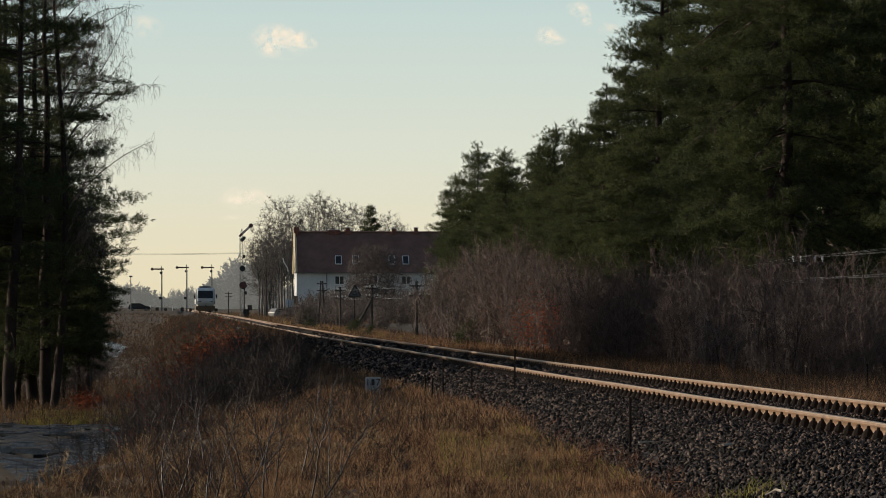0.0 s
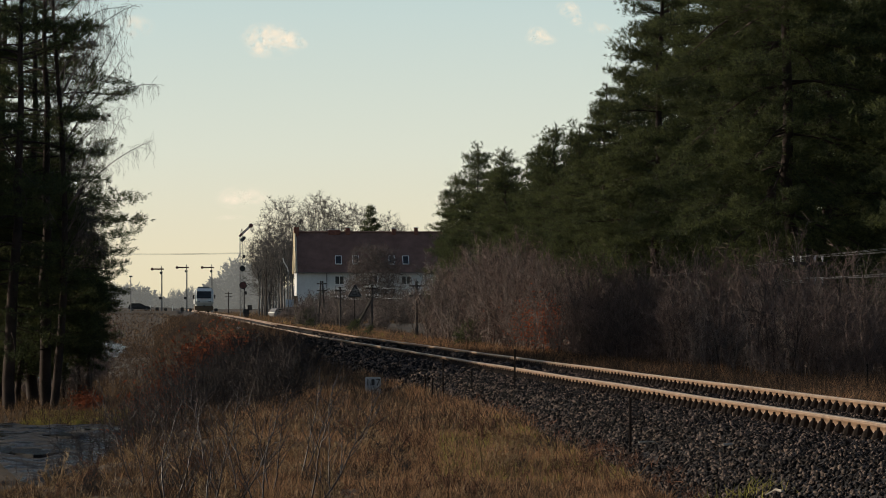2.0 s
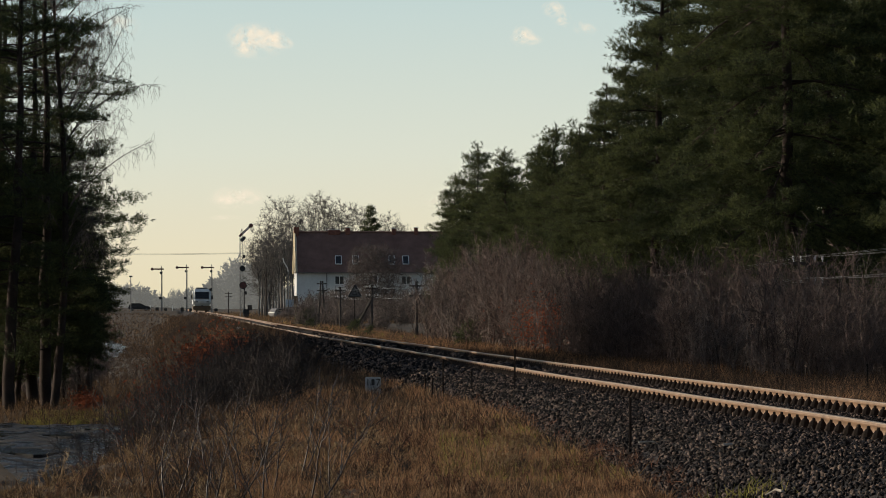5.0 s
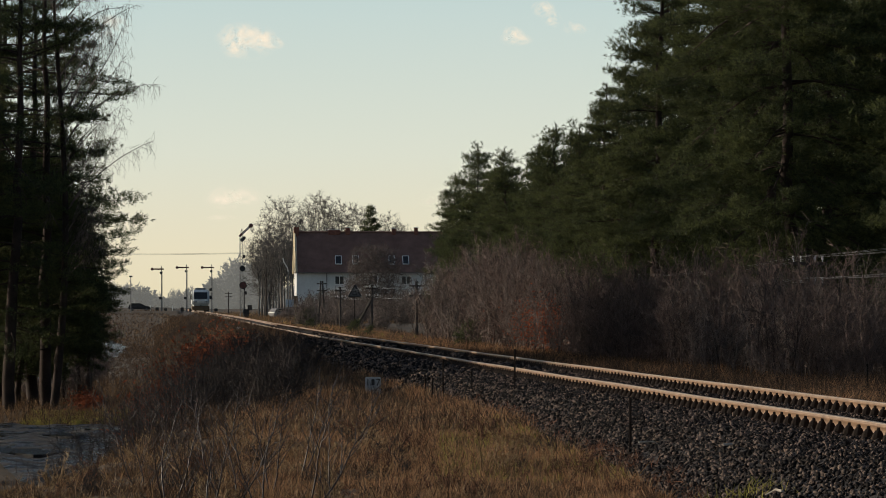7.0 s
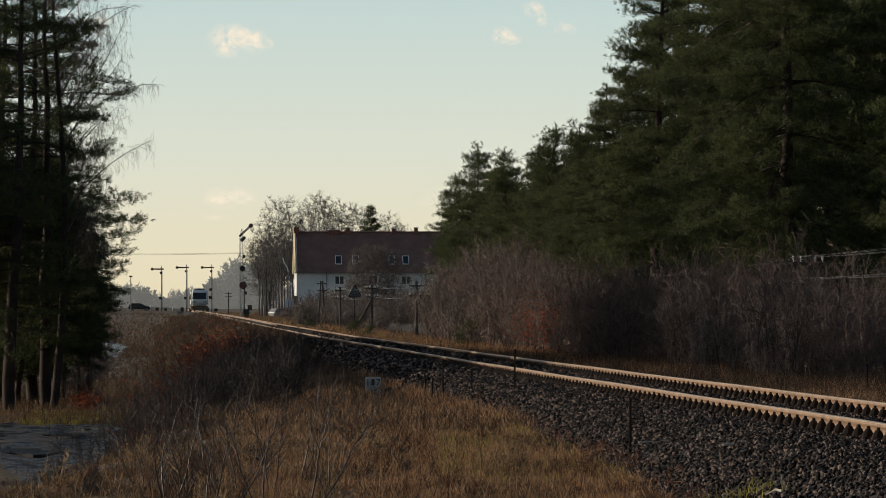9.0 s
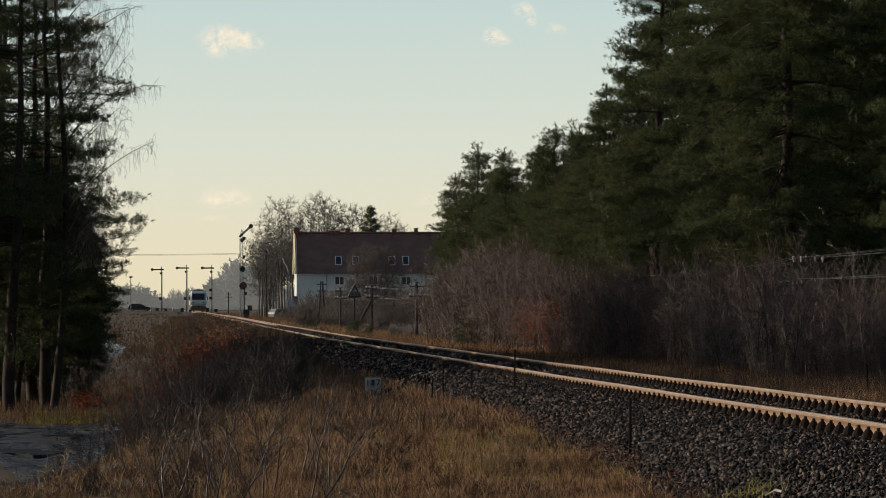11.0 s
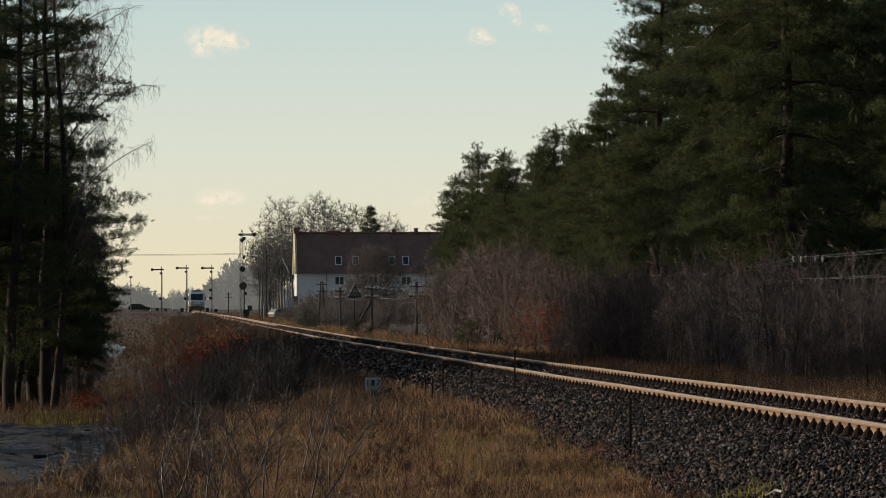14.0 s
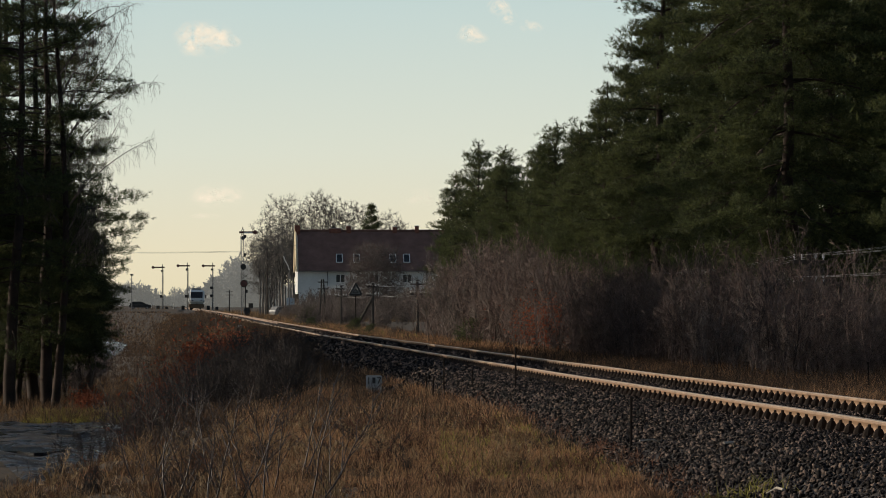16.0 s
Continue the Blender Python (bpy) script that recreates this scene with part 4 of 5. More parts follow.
def telegraph():
    """A line of low wooden poles with two cross-arms and pale insulators; wires sag from pole to pole."""
    for x, y in POLES:
        z0, top = float(on_ground(x, y)), 2.4 + (.75 if y > 400 else 1.25 if y < 100 else 0)
        t = thing("telegraph_pole", "grey wooden telegraph pole with white insulators", "telegraph pole", pose(x, y, 0), "telegraph poles beside the line")
        if y > 400:
            for s in (-1, 1):
                part("pole", tube(fresh(), (s * .34, 0, z0 - .4), (s * .08, 0, top + .1), .09, .07), WOODPOLE, t)
        else:
            part("pole", tube(fresh(), (0, 0, z0 - .4), (0, 0, top + .12), .10, .08, 10), WOODPOLE, t)
        if y == 345:
            part("strut", tube(fresh(), (-1.5, 0, z0 - .3), (-.05, 0, top - 1.0), .09), WOODPOLE, t)
        for k in range(2):
            za = top - .15 - .62 * k
            a = part("cross_arm", box(fresh(), -.46, .46, -.05, .05, za - .06, za + .04), WOODPOLE, t)
            for xx in (-.42, -.2, .2, .42):
                bm = tube(fresh(), (xx, 0, za + .03), (xx, 0, za + .12), .015, n=6)
                tube(bm, (xx, 0, za + .1), (xx, 0, za + .21), .036, .024, 8)
                part("insulator", bm, PORCELAIN, a)
    for k in range(2):
        for xx in (-.42, -.2, .2, .42):
            for (x0, y0), (x1, y1) in zip(POLES, POLES[1:]):
                s = Sticks()
                z0, z1 = (2.43 - .62 * k + (.75 if y > 400 else 1.25 if y < 100 else 0) for y in (y0, y1))
                pts = [(x0 + xx + (x1 - x0) * u, y0 + (y1 - y0) * u, z0 + (z1 - z0) * u - .28 * 4 * u * (1 - u) * (1 + .2 * k + .15 * xx)) for u in np.linspace(0, 1, 13)]
                for a, b in zip(pts, pts[1:]):
                    s.add(a, b, .0027, .0027)
                tagged(new("telegraph_wire", s.mesh("telegraph_wire", WIRE, 4)), "thin bright telegraph wire strung between poles", "wire", "telegraph wires")


def cables():
    """Two cables high over the station throat, from a pole by the lane to one in the avenue."""
    for x, y in ((-25, 640), (14.6, 655)):
        z = float(on_ground(x, y))
        t = thing("cable_pole", "tall grey wooden cable pole", "utility pole", pose(x, y, z))
        part("pole", tube(fresh(), (0, 0, -.3), (0, 0, 8.6 - z), .14, .1), WOODPOLE, t)
        part("cross_arm", box(fresh(), -.06, .06, -.6, .6, 8.1 - z, 8.25 - z), WOODPOLE, t)
    for dy, dz in ((-.5, 0), (.5, .12)):
        s = Sticks()
        pts = [(-25 + 39.6 * u, 640 + 15 * u + dy, 8.15 + dz - .35 * 4 * u * (1 - u)) for u in np.linspace(0, 1, 30)]
        for a, b in zip(pts, pts[1:]):
            s.add(a, b, .016, .016)
        tagged(new("overhead_cable", s.mesh("overhead_cable", GREYPAINT, 4)), "thin sagging overhead cable", "cable", "overhead cables")


def station_bits():
    """Signs, a gooseneck lamp and a small post round the station road."""
    x, y = 17.3, 635.0
    z = float(on_ground(x, y))
    t = thing("notice_board", "pale blue board on two posts beside the station road", "sign", pose(x, y, z))
    part("board", box(fresh(), -.55, .55, -.03, .03, 1.6, 2.6, .01), BLUEGREY, t)
    for s in (-.4, .4):
        part("post", tube(fresh(), (s, .06, -.3), (s, .06, 2.5), .035), IRON, t)
    x, y = 12.4, 655.0
    t = thing("notice_board", "small dark board on a post beside the line", "sign", pose(x, y, float(on_ground(x, y))))
    part("board", box(fresh(), -.3, .3, -.03, .03, 1.1, 1.8, .01), BLACK, t)
    part("post", tube(fresh(), (0, .06, -.3), (0, .06, 1.7), .04), IRON, t)
    x, y = 16.9, 628.0
    z = float(on_ground(x, y))
    t = thing("gooseneck_lamp", "white gooseneck lamp bending over the station road", "street lamp", pose(x, y, z))
    part("post", tube(fresh(), (0, 0, -.3), (0, 0, 5.4 - z), .06, .05), GREYPAINT, t)
    bm = fresh()
    pts = [(0, 0, 5.4 - z), (-.12, 0, 5.9 - z), (-.35, 0, 6.3 - z), (-.62, 0, 6.75 - z), (-.7, 0, 7.2 - z)]
    for a, b in zip(pts, pts[1:]):
        tube(bm, a, b, .07)
    part("arm", bm, PORCELAIN, t, "curved white arm")
    x, y = 18.0, 632.0
    t = thing("gate_post", "cream and brown post at the corner of the house", "post", pose(x, y, float(on_ground(x, y))))
    part("shaft", box(fresh(), -.16, .16, -.16, .16, -.3, 2.6, .02), CREAM, t)
    part("plate", box(fresh(), -.25, .25, -.2, -.16, 1.9, 3.1, .02), OCHRE, t)
    x, y = 13.1, 905.0
    t = thing("telegraph_pole", "far grey wooden pole with two cross-arms", "telegraph pole", pose(x, y, float(on_ground(x, y))), "telegraph poles beside the line")
    part("pole", tube(fresh(), (0, 0, -.3), (0, 0, 4.0), .12, .09), WOODPOLE, t)
    for z in (3.0, 3.6):
        part("cross_arm", box(fresh(), -.7, .7, -.05, .05, z, z + .1), WOODPOLE, t)
    for x, y in ((-1.6, 912), (2.6, 910)):
        t = thing("crossing_post", "short pale post at the level crossing", "post", pose(x, y, float(on_ground(x, y))), "posts at the crossing")
        part("shaft", tube(fresh(), (0, 0, -.2), (0, 0, 1.1), .07), WHITE, t)
        part("cap", tube(fresh(), (0, 0, 1.1), (0, 0, 1.16), .08, .05), REDPAINT, t)


def warning_sign():
    x, y = 15.4, 378.0
    t = thing("triangular_sign", "triangular black-edged sign on a thin post", "sign", pose(x, y, 0))
    z = float(on_ground(x, y))
    part("post", tube(fresh(), (0, 0.05, z - .3), (0, .05, 2.3), .035), IRON, t)
    bm = fresh()
    c = [(-.5, 1.72), (.5, 1.72), (0, 2.62)]
    for (xa, za), (xb, zb) in zip(c, c[1:] + c[:1]):
        tube(bm, (xa, 0, za), (xb, 0, zb), .07, n=6)
    part("border", bm, BLACK, t, "black border")
    bm = fresh()
    v = [bm.verts.new((a * .9, yy, 2.02 + (b - 2.02) * .9)) for yy in (.005, .03) for a, b in c]
    bm.faces.new(v[:3])
    bm.faces.new(v[5:2:-1])
    for k in range(3):
        bm.faces.new((v[k], v[(k + 1) % 3], v[3 + (k + 1) % 3], v[3 + k]))
    bmesh.ops.recalc_face_normals(bm, faces=bm.faces)
    plate = part("plate", bm, GREYPAINT, t, "grey triangular plate")
    bm = fresh()
    c = [(-.2, 1.87), (.2, 1.87), (0, 2.2)]
    for (xa, za), (xb, zb) in zip(c, c[1:] + c[:1]):
        tube(bm, (xa, -.02, za), (xb, -.02, zb), .03, n=5)
    part("emblem", bm, BLACK, plate)


def stakes():
    for x, y, h in ((5.41, 73, .62), (12.6, 235, .85), (4.85, 82, .58), (4.78, 48.6, .52), (4.67, 84, .36), (4.55, 80, .4), (5.15, 79, .3), (15.0, 101, .7), (16.8, 188, .8)):
        z = max(float(on_ground(x, y)), float(bed_z(x, y)) if abs(x - TC) < 3 else -9)
        t = thing("iron_stake", "thin rusty iron stake driven into the ground", "stake", pose(x, y, z, random.uniform(-2, 2), random.uniform(-3, 3), 0), "iron stakes")
        part("shaft", tube(fresh(), (0, 0, -.2), (0, 0, h), .017, .015, 6), IRON, t)
        part("head", tube(fresh(), (0, 0, h - .04), (0, 0, h), .022, .018, 6), IRON, t)


def sticks():
    """Pale broken branches lying on the ballast."""
    for x, y, ln, r, turn in ((5.15, 43.0, .2, .012, 60), (4.72, 36.6, .17, .011, 100), (4.9, 47.5, .16, .009, 20)):
        z = float(bed_z(x, y)) + .035
        t = thing("broken_branch", "pale weathered branch lying on the ballast", "branch", pose(x, y, z, 0, 8, turn), "branches on the ballast")
        part("stem", tube(fresh(), (-ln, 0, .0), (0, 0, .03), r, r * .85, 7), DRIFT, t)
        part("fork", tube(fresh(), (0, 0, .03), (ln * .7, .05, .0), r * .8, r * .4, 6), DRIFT, t)


def line_stone():
    """The small white distance stone beside the ballast."""
    x, y = 4.19, 94.0
    z = float(on_ground(x, y))
    t = thing("distance_stone", "weathered pale concrete distance stone with black figures", "distance marker", pose(x, y, z, 0, 0, -3))
    part("block", box(fresh(), -.155, .155, -.08, .08, -.2, .40, .012), CONCRETE, t)
    for s, xx in (("1", -.10), ("7", .10)):
        cu = bpy.data.curves.new("figure", "FONT")
        cu.body, cu.size, cu.align_x, cu.extrude = s, .19, "CENTER", .003
        tmp = new("figure", cu)
        me = bpy.data.meshes.new_from_object(tmp.evaluated_get(bpy.context.evaluated_depsgraph_get()))
        bpy.data.objects.remove(tmp)
        me.materials.append(BLACK)
        o = part("figure", me, BLACK, t)
        o.matrix_basis = pose(xx, -.084, .235, 90)
    part("figure", box(fresh(), -.03, .03, -.086, -.081, .245, .36), BLACK, t)
    part("figure", box(fresh(), -.035, .045, -.086, -.081, .06, .16), GREYPAINT, t)
    x, y = 5.0, 302.0
    t = thing("distance_stone", "small pale concrete marker post in the grass", "distance marker", pose(x, y, float(on_ground(x, y))))
    part("block", box(fresh(), -.16, .16, -.1, .1, -.2, .5, .02), CONCRETE, t)


# ---- plants ----
def grass_patch(name, label, y0, y1, x_of, count, size, width, blades, mat, seed, spread=.38, keep=None):
    """Blades of grass over a stretch of ground; x_of gives the side limits at a distance."""
    rng = np.random.default_rng(seed)
    y = y0 * (y1 / y0) ** rng.uniform(0, 1, count)
    lo, hi = np.array([x_of(v) for v in y]).T
    x = lo + (hi - lo) * rng.uniform(0, 1, count)
    patch = np.array([noise.noise((a * .9, b * .35, seed)) for a, b in zip(x, y)])
    fleck = np.array([noise.noise((a * 3.6, b * 1.1, seed + 9)) for a, b in zip(x, y)])
    ok = rng.uniform(-.55, .35, count) < patch + .55 * fleck
    if keep is not None:
        ok &= keep(x, y)
    x, y = x[ok], y[ok]
    z = np.where(np.abs(x - TC) < 2.9, np.maximum(on_ground(x, y), bed_z(x, y)), on_ground(x, y))
    d = np.tile([0.12, -.05, 1.0], (len(x), 1)) + rng.normal(size=(len(x), 3)) * .12
    me = needle_mesh(name, np.stack([x, y, z], axis=1), d, size, blades, rng, mat, width, spread)
    tagged(new(name, me), label, "grass", kind="stuff")


def off_road(x, y):
    return np.abs(x - np.interp(y, [p[1] for p in ROAD], [p[0] for p in ROAD])) > np.interp(y, [p[1] for p in ROAD], [p[2] for p in ROAD]) * 1.05


VERGE = [(38, 4.15), (43, 4.35), (55, 4.5), (72, 4.72), (110, 4.85)]


def meadows():
    brown, dark, pale = "dry brown winter grass", "dark withered grass on the embankment, partly painted shade", "pale straw stalks among the grass"
    clear = lambda x, y: np.hypot(x - 4.19, (y - 91.5) * .25) > .55
    near = lambda v: (max(left_of(v), lerp(EDGE, v) - 2.2), lerp(VERGE, v))
    # tawny grass stops at the lit zone; darker grass left of it paints shade
    right = lambda v: (.022 * v - .1 + .35 * math.sin(v * 1.9), lerp(VERGE, v))
    grass_patch("dry_grass", brown, 38, 62, right, 30000, .12, .07, 5, TAWNY, 1, 1.2)
    grass_patch("dark_grass", dark, 38, 62, near, 30000, .11, .07, 4, DARK_GRASS, 21, 1.3)
    grass_patch("dry_grass", brown, 38, 62, near, 5000, .24, .035, 3, DRY_GRASS, 34, .9)
    grass_patch("rusty_weed", "rust-brown withered weeds in the grass", 38, 75, near, 9000, .10, .10, 4, RUSTY, 35, 1.4)
    grass_patch("straw", pale, 38, 62, near, 9000, .14, .035, 2, STRAW, 22, 1.6)
    grass_patch("fallen_leaf", "scattered withered leaves", 38, 75, near, 3600, .035, .8, 1, STRAW, 31, 1.5)
    grass_patch("rusty_weed", "rust-brown weeds creeping into the ballast", 38, 75, lambda v: (lerp(VERGE, v) - .1, lerp(VERGE, v) + .3), 1500, .10, .08, 4, RUSTY, 36, 1.3)
    mid = lambda v: (max(left_of(v), lerp(EDGE, v) + .8), 4.7)
    grass_patch("dry_grass", brown, 60, 110, mid, 20000, .18, .06, 5, TAWNY, 2, 1.1, clear)
    grass_patch("dark_grass", dark, 60, 110, lambda v: (max(left_of(v), lerp(EDGE, v) - 3), 4.6), 13000, .27, .055, 4, DARK_GRASS, 23, .9, clear)
    grass_patch("straw", pale, 60, 110, mid, 4500, .26, .035, 2, STRAW, 24, 1.2, clear)
    bank = lambda v: (lerp(EDGE, v) - 3.0, 4.5 + min(1.4, max(0, v - 130) * .014))
    grass_patch("dark_grass", dark, 105, 330, bank, 17000, .38, .04, 5, DARK_GRASS, 3, .6, off_road)
    grass_patch("dry_grass", brown, 150, 330, lambda v: (lerp(EDGE, v) + .3, 4.6), 4000, .38, .04, 5, DRY_GRASS, 25, .6)
    grass_patch("dark_grass", dark, 300, 700, bank, 6500, .5, .06, 4, DARK_GRASS, 4, .6, off_road)
    grass_patch("dark_grass", dark, 150, 420, lambda v: (left_of(v), lerp(EDGE, v) - 2.5), 9000, .4, .045, 5, DARK_GRASS, 5, .6, off_road)
    grass_patch("dry_grass", brown, 150, 240, lambda v: (left_of(v), lerp(EDGE, v) - 2.5), 3500, .4, .04, 5, DRY_GRASS, 26, .6, off_road)
    grass_patch("dark_grass", dark, 350, 900, lambda v: (left_of(v) * 1.1, lerp(EDGE, v)), 12000, .45, .09, 4, DARK_GRASS, 6, .6, off_road)
    grass_patch("dry_grass", brown, 450, 900, lambda v: (left_of(v) * 1.1, lerp(EDGE, v)), 4000, .4, .09, 4, DRY_GRASS, 27, .6, off_road)
    grass_patch("dry_grass", brown, 62, 180, lambda v: (10.3, 17.5), 15000, .28, .045, 5, TAWNY, 7, .9)
    grass_patch("dark_grass", dark, 62, 180, lambda v: (10.3, 18), 12000, .36, .035, 5, DARK_GRASS, 28, .6)
    grass_patch("dry_grass", brown, 180, 480, lambda v: (10.0, 16), 16000, .32, .06, 5, TAWNY, 8, .9)
    grass_patch("dark_grass", dark, 180, 480, lambda v: (10.0, 19), 4000, .4, .045, 5, DARK_GRASS, 29, .6)
    grass_patch("dry_grass", brown, 480, 900, lambda v: (10.0, 34), 8000, .6, .07, 4, DRY_GRASS, 9, .6)
    grass_patch("dark_grass", dark, 90, 190, lambda v: (16.5, 27), 9000, .4, .04, 5, DARK_GRASS, 32, .7)
    grass_patch("dry_grass", brown, 260, 560, lambda v: (np.interp(v, [p[1] for p in ROAD], [p[0] for p in ROAD]) - 1.6, np.interp(v, [p[1] for p in ROAD], [p[0] for p in ROAD]) + 1.6), 1500, .3, .05, 5, DARK_GRASS, 33, .7)
    fresh_green = "tufts of yellow-green grass"
    grass_patch("green_grass", fresh_green, 44, 66, lambda v: (.062 * v - .2, lerp(VERGE, v)), 3000, .13, .06, 4, GREEN_GRASS, 11, .9)
    grass_patch("green_grass", fresh_green, 35.5, 38.5, lambda v: (4.35, 4.85), 80, .12, .07, 5, GREEN_GRASS, 14, .9)
    grass_patch("green_grass", fresh_green, 152, 170, lambda v: (-4.4, -.6), 12000, .17, .06, 5, GREEN_GRASS, 12, .9, keep=off_road)
    grass_patch("green_grass", fresh_green, 260, 480, lambda v: (10.5, 15), 800, .3, .06, 5, GREEN_GRASS, 13)


def leaf_shrub(x, y, h, seed):
    """A low shrub that has kept its red leaves."""
    t = thing("red_shrub", "low shrub with withered red leaves", "shrub", pose(x, y, float(on_ground(x, y)) - .03), "red-leaved shrubs")
    rng = np.random.default_rng(seed)
    part("stems", bare_meshes(h, 5, seed, TWIG, .7, 1, 1, kids=4), TWIG, t)
    n = int(620 * h)
    c = rng.normal(size=(n, 3)) * np.array([.42, .42, .28]) * h + np.array([0, 0, .62 * h])
    part("foliage", needle_mesh("foliage", c, unit_rows(rng, n), .10, 2, rng, RED_LEAF, .55, .9), RED_LEAF, t, "withered red leaves")


def plants():
    rng = random.Random(8)
    sap = [sapling_mesh(1.35, 2 + k % 2, 60 + k, PALE_TWIG, .95, .010) for k in range(5)]
    for k, (x, y, q) in enumerate(((.86, 38.6, .95), (.40, 38.8, .9), (1.18, 39.5, 1.0), (.62, 41.5, .95), (1.0, 43, 1.0), (1.5, 41, .85), (.1, 42, .9), (1.35, 47, .9), (-.15, 46, .8))):
        bare("sapling", sap[k % 5], x, y, 77 * k, q, "leafless young birch sapling with dark forked stems in the grass", "sapling", "saplings on the bank")
    tuss = [brush_mesh(.42, 12, 140 + k, (RUSTY, DARKTWIG, STRAW)[k % 3], .0022, .9, 4, .12, .3) for k in range(6)]
    for k in range(150):
        y = rng.uniform(38.5, 66)
        x = rng.uniform(max(left_of(y) + .2, lerp(EDGE, y) - 1.0), lerp(VERGE, y) - .1)
        bare("dead_weed", tuss[k % 6], x, y, rng.uniform(0, 360), rng.uniform(.4, 1.0), "withered tangled weed in the dry grass", "weed", "withered weeds in the grass")
    weeds = [bare_meshes(1.0, 8, 70 + k, DARKTWIG, .7, 1, .7, kids=3, fine=.005) for k in range(4)]
    for k in range(130):
        y = 60 * (420 / 60) ** rng.random()
        x = lerp(EDGE, y) + rng.uniform(-1.8, 1.2)
        bare("dead_weed", weeds[k % 4], x, y, rng.uniform(0, 360), rng.uniform(.6, 1.25), "dark dead weed stalks on the embankment", "weed", "dead weeds on the bank")
    dense = [bare_meshes(1.1, 11, 75 + k, DARKTWIG, .75, 2, .8, kids=2, fine=.007) for k in range(3)]
    for k in range(64):
        y = 72 + 88 * rng.random() ** 1.3
        x = lerp(EDGE, y) + rng.uniform(-.7, 1.5)
        bare("bare_shrub", dense[k % 3], x, y, rng.uniform(0, 360), rng.uniform(.6, 1.05), "dense dark leafless shrub on the embankment", "shrub", "dark shrubs on the bank")
    for k in range(22):
        y = 165 + 12 * k
        bare("dead_weed", weeds[k % 4], rng.uniform(10.5, 15), y, rng.uniform(0, 360), rng.uniform(.5, 1.0), "dark dead weed stalks beside the line", "weed", "dead weeds on the bank")
    for x, y, h in ((.15, 99, .9), (-.2, 96, .7), (.5, 102, .9), (.75, 104, .8), (1.2, 126, 1.2), (1.5, 133, 1.3), (1.8, 141, 1.3), (.75, 119, 1.1), (.45, 112, 1.0), (-2.5, 168, .65), (.32, 108, 1.0), (.6, 115, 1.1), (-2.75, 178, .55)):
        leaf_shrub(x, y, h, int(y))
    leaf_shrub(15.9, 195, 1.9, 5)
    seed = pine_meshes(1.1, .02, .75, 90, .12, 4, .12, 5, .6, 1, 8, 3)
    for x, y, s in ((12.4, 410, 1.35), (13.3, 330, .8), (13.8, 345, .7), (14.6, 228, 1.1), (11.8, 380, .7), (13.0, 300, .6)):
        pine(seed, x, y, 40 * s, s, "small bushy pine seedling beside the line", "pine seedlings")
    # birch among the pines: long hanging twigs
    rb = np.random.default_rng(17)
    trunk, twigs = Sticks(), Sticks()
    foot = (-3.75, 172.0, float(on_ground(-3.75, 172)) - .1)
    up = np.array([0, 0, 1.0])
    stem = [np.array([.55 * math.sin(.21 * k) * .6 + .012 * k, .1 * math.sin(.4 * k), .8 * k]) for k in range(24)]
    for k, (a, b) in enumerate(zip(stem, stem[1:])):
        trunk.add(a, b, .15 * (1 - k / 25) + .014, .15 * (1 - (k + 1) / 25) + .014)
        if k < 6:
            continue
        for _ in range(3):
            q = rb.uniform(-.9, .9) if rb.random() < .6 else rb.uniform(0, 6.28)
            ln = rb.uniform(1.0, 4.0) * (1 - .2 * k / 24)
            out = np.array([math.cos(q), math.sin(q), 0])
            tip = a + out * ln * rb.uniform(.6, 1) + up * ln * rb.uniform(.5, 1.4)
            path = curve(a, a + out * ln * .4 + up * ln * .6 + rb.normal(size=3) * .15, tip, 8)
            for i, (p, e) in enumerate(zip(path, path[1:])):
                twigs.add(p, e, .026 * (1 - i / 8) + .005, .026 * (1 - (i + 1) / 8) + .005)
                if i < 2:
                    continue
                for _ in range(5 if i < 5 else 8):
                    g = p + (e - p) * rb.uniform()
                    w = out * rb.uniform(.1, .9) + rb.normal(size=3) * .6 + up * .35
                    for v in range(4):
                        w = w / np.linalg.norm(w) - up * .26 + rb.normal(size=3) * .2
                        f = g + w / np.linalg.norm(w) * rb.uniform(.07, .17)
                        twigs.add(g, f, .0042, .0034)
                        if rb.random() < .5:
                            c = f.copy()
                            for _ in range(int(rb.integers(1, 6 if i > 4 else 4))):
                                c2 = c + np.array([*(rb.normal(size=2) * .04), -rb.uniform(.05, .17)])
                                twigs.add(c, c2, .0032, .0026)
                                c = c2
                        g = f
    t = thing("birch_tree", "leafless birch with long hanging twigs beside the lane", "birch tree", Matrix.Translation(foot))
    SWAY.append(t)
    part("trunk", trunk.mesh("trunk", BARK, 7), BARK, t)
    tagged(part("hanging_twig", twigs.mesh("hanging_twig", TWIG), TWIG, t, "fine hanging twigs"), kind="stuff")


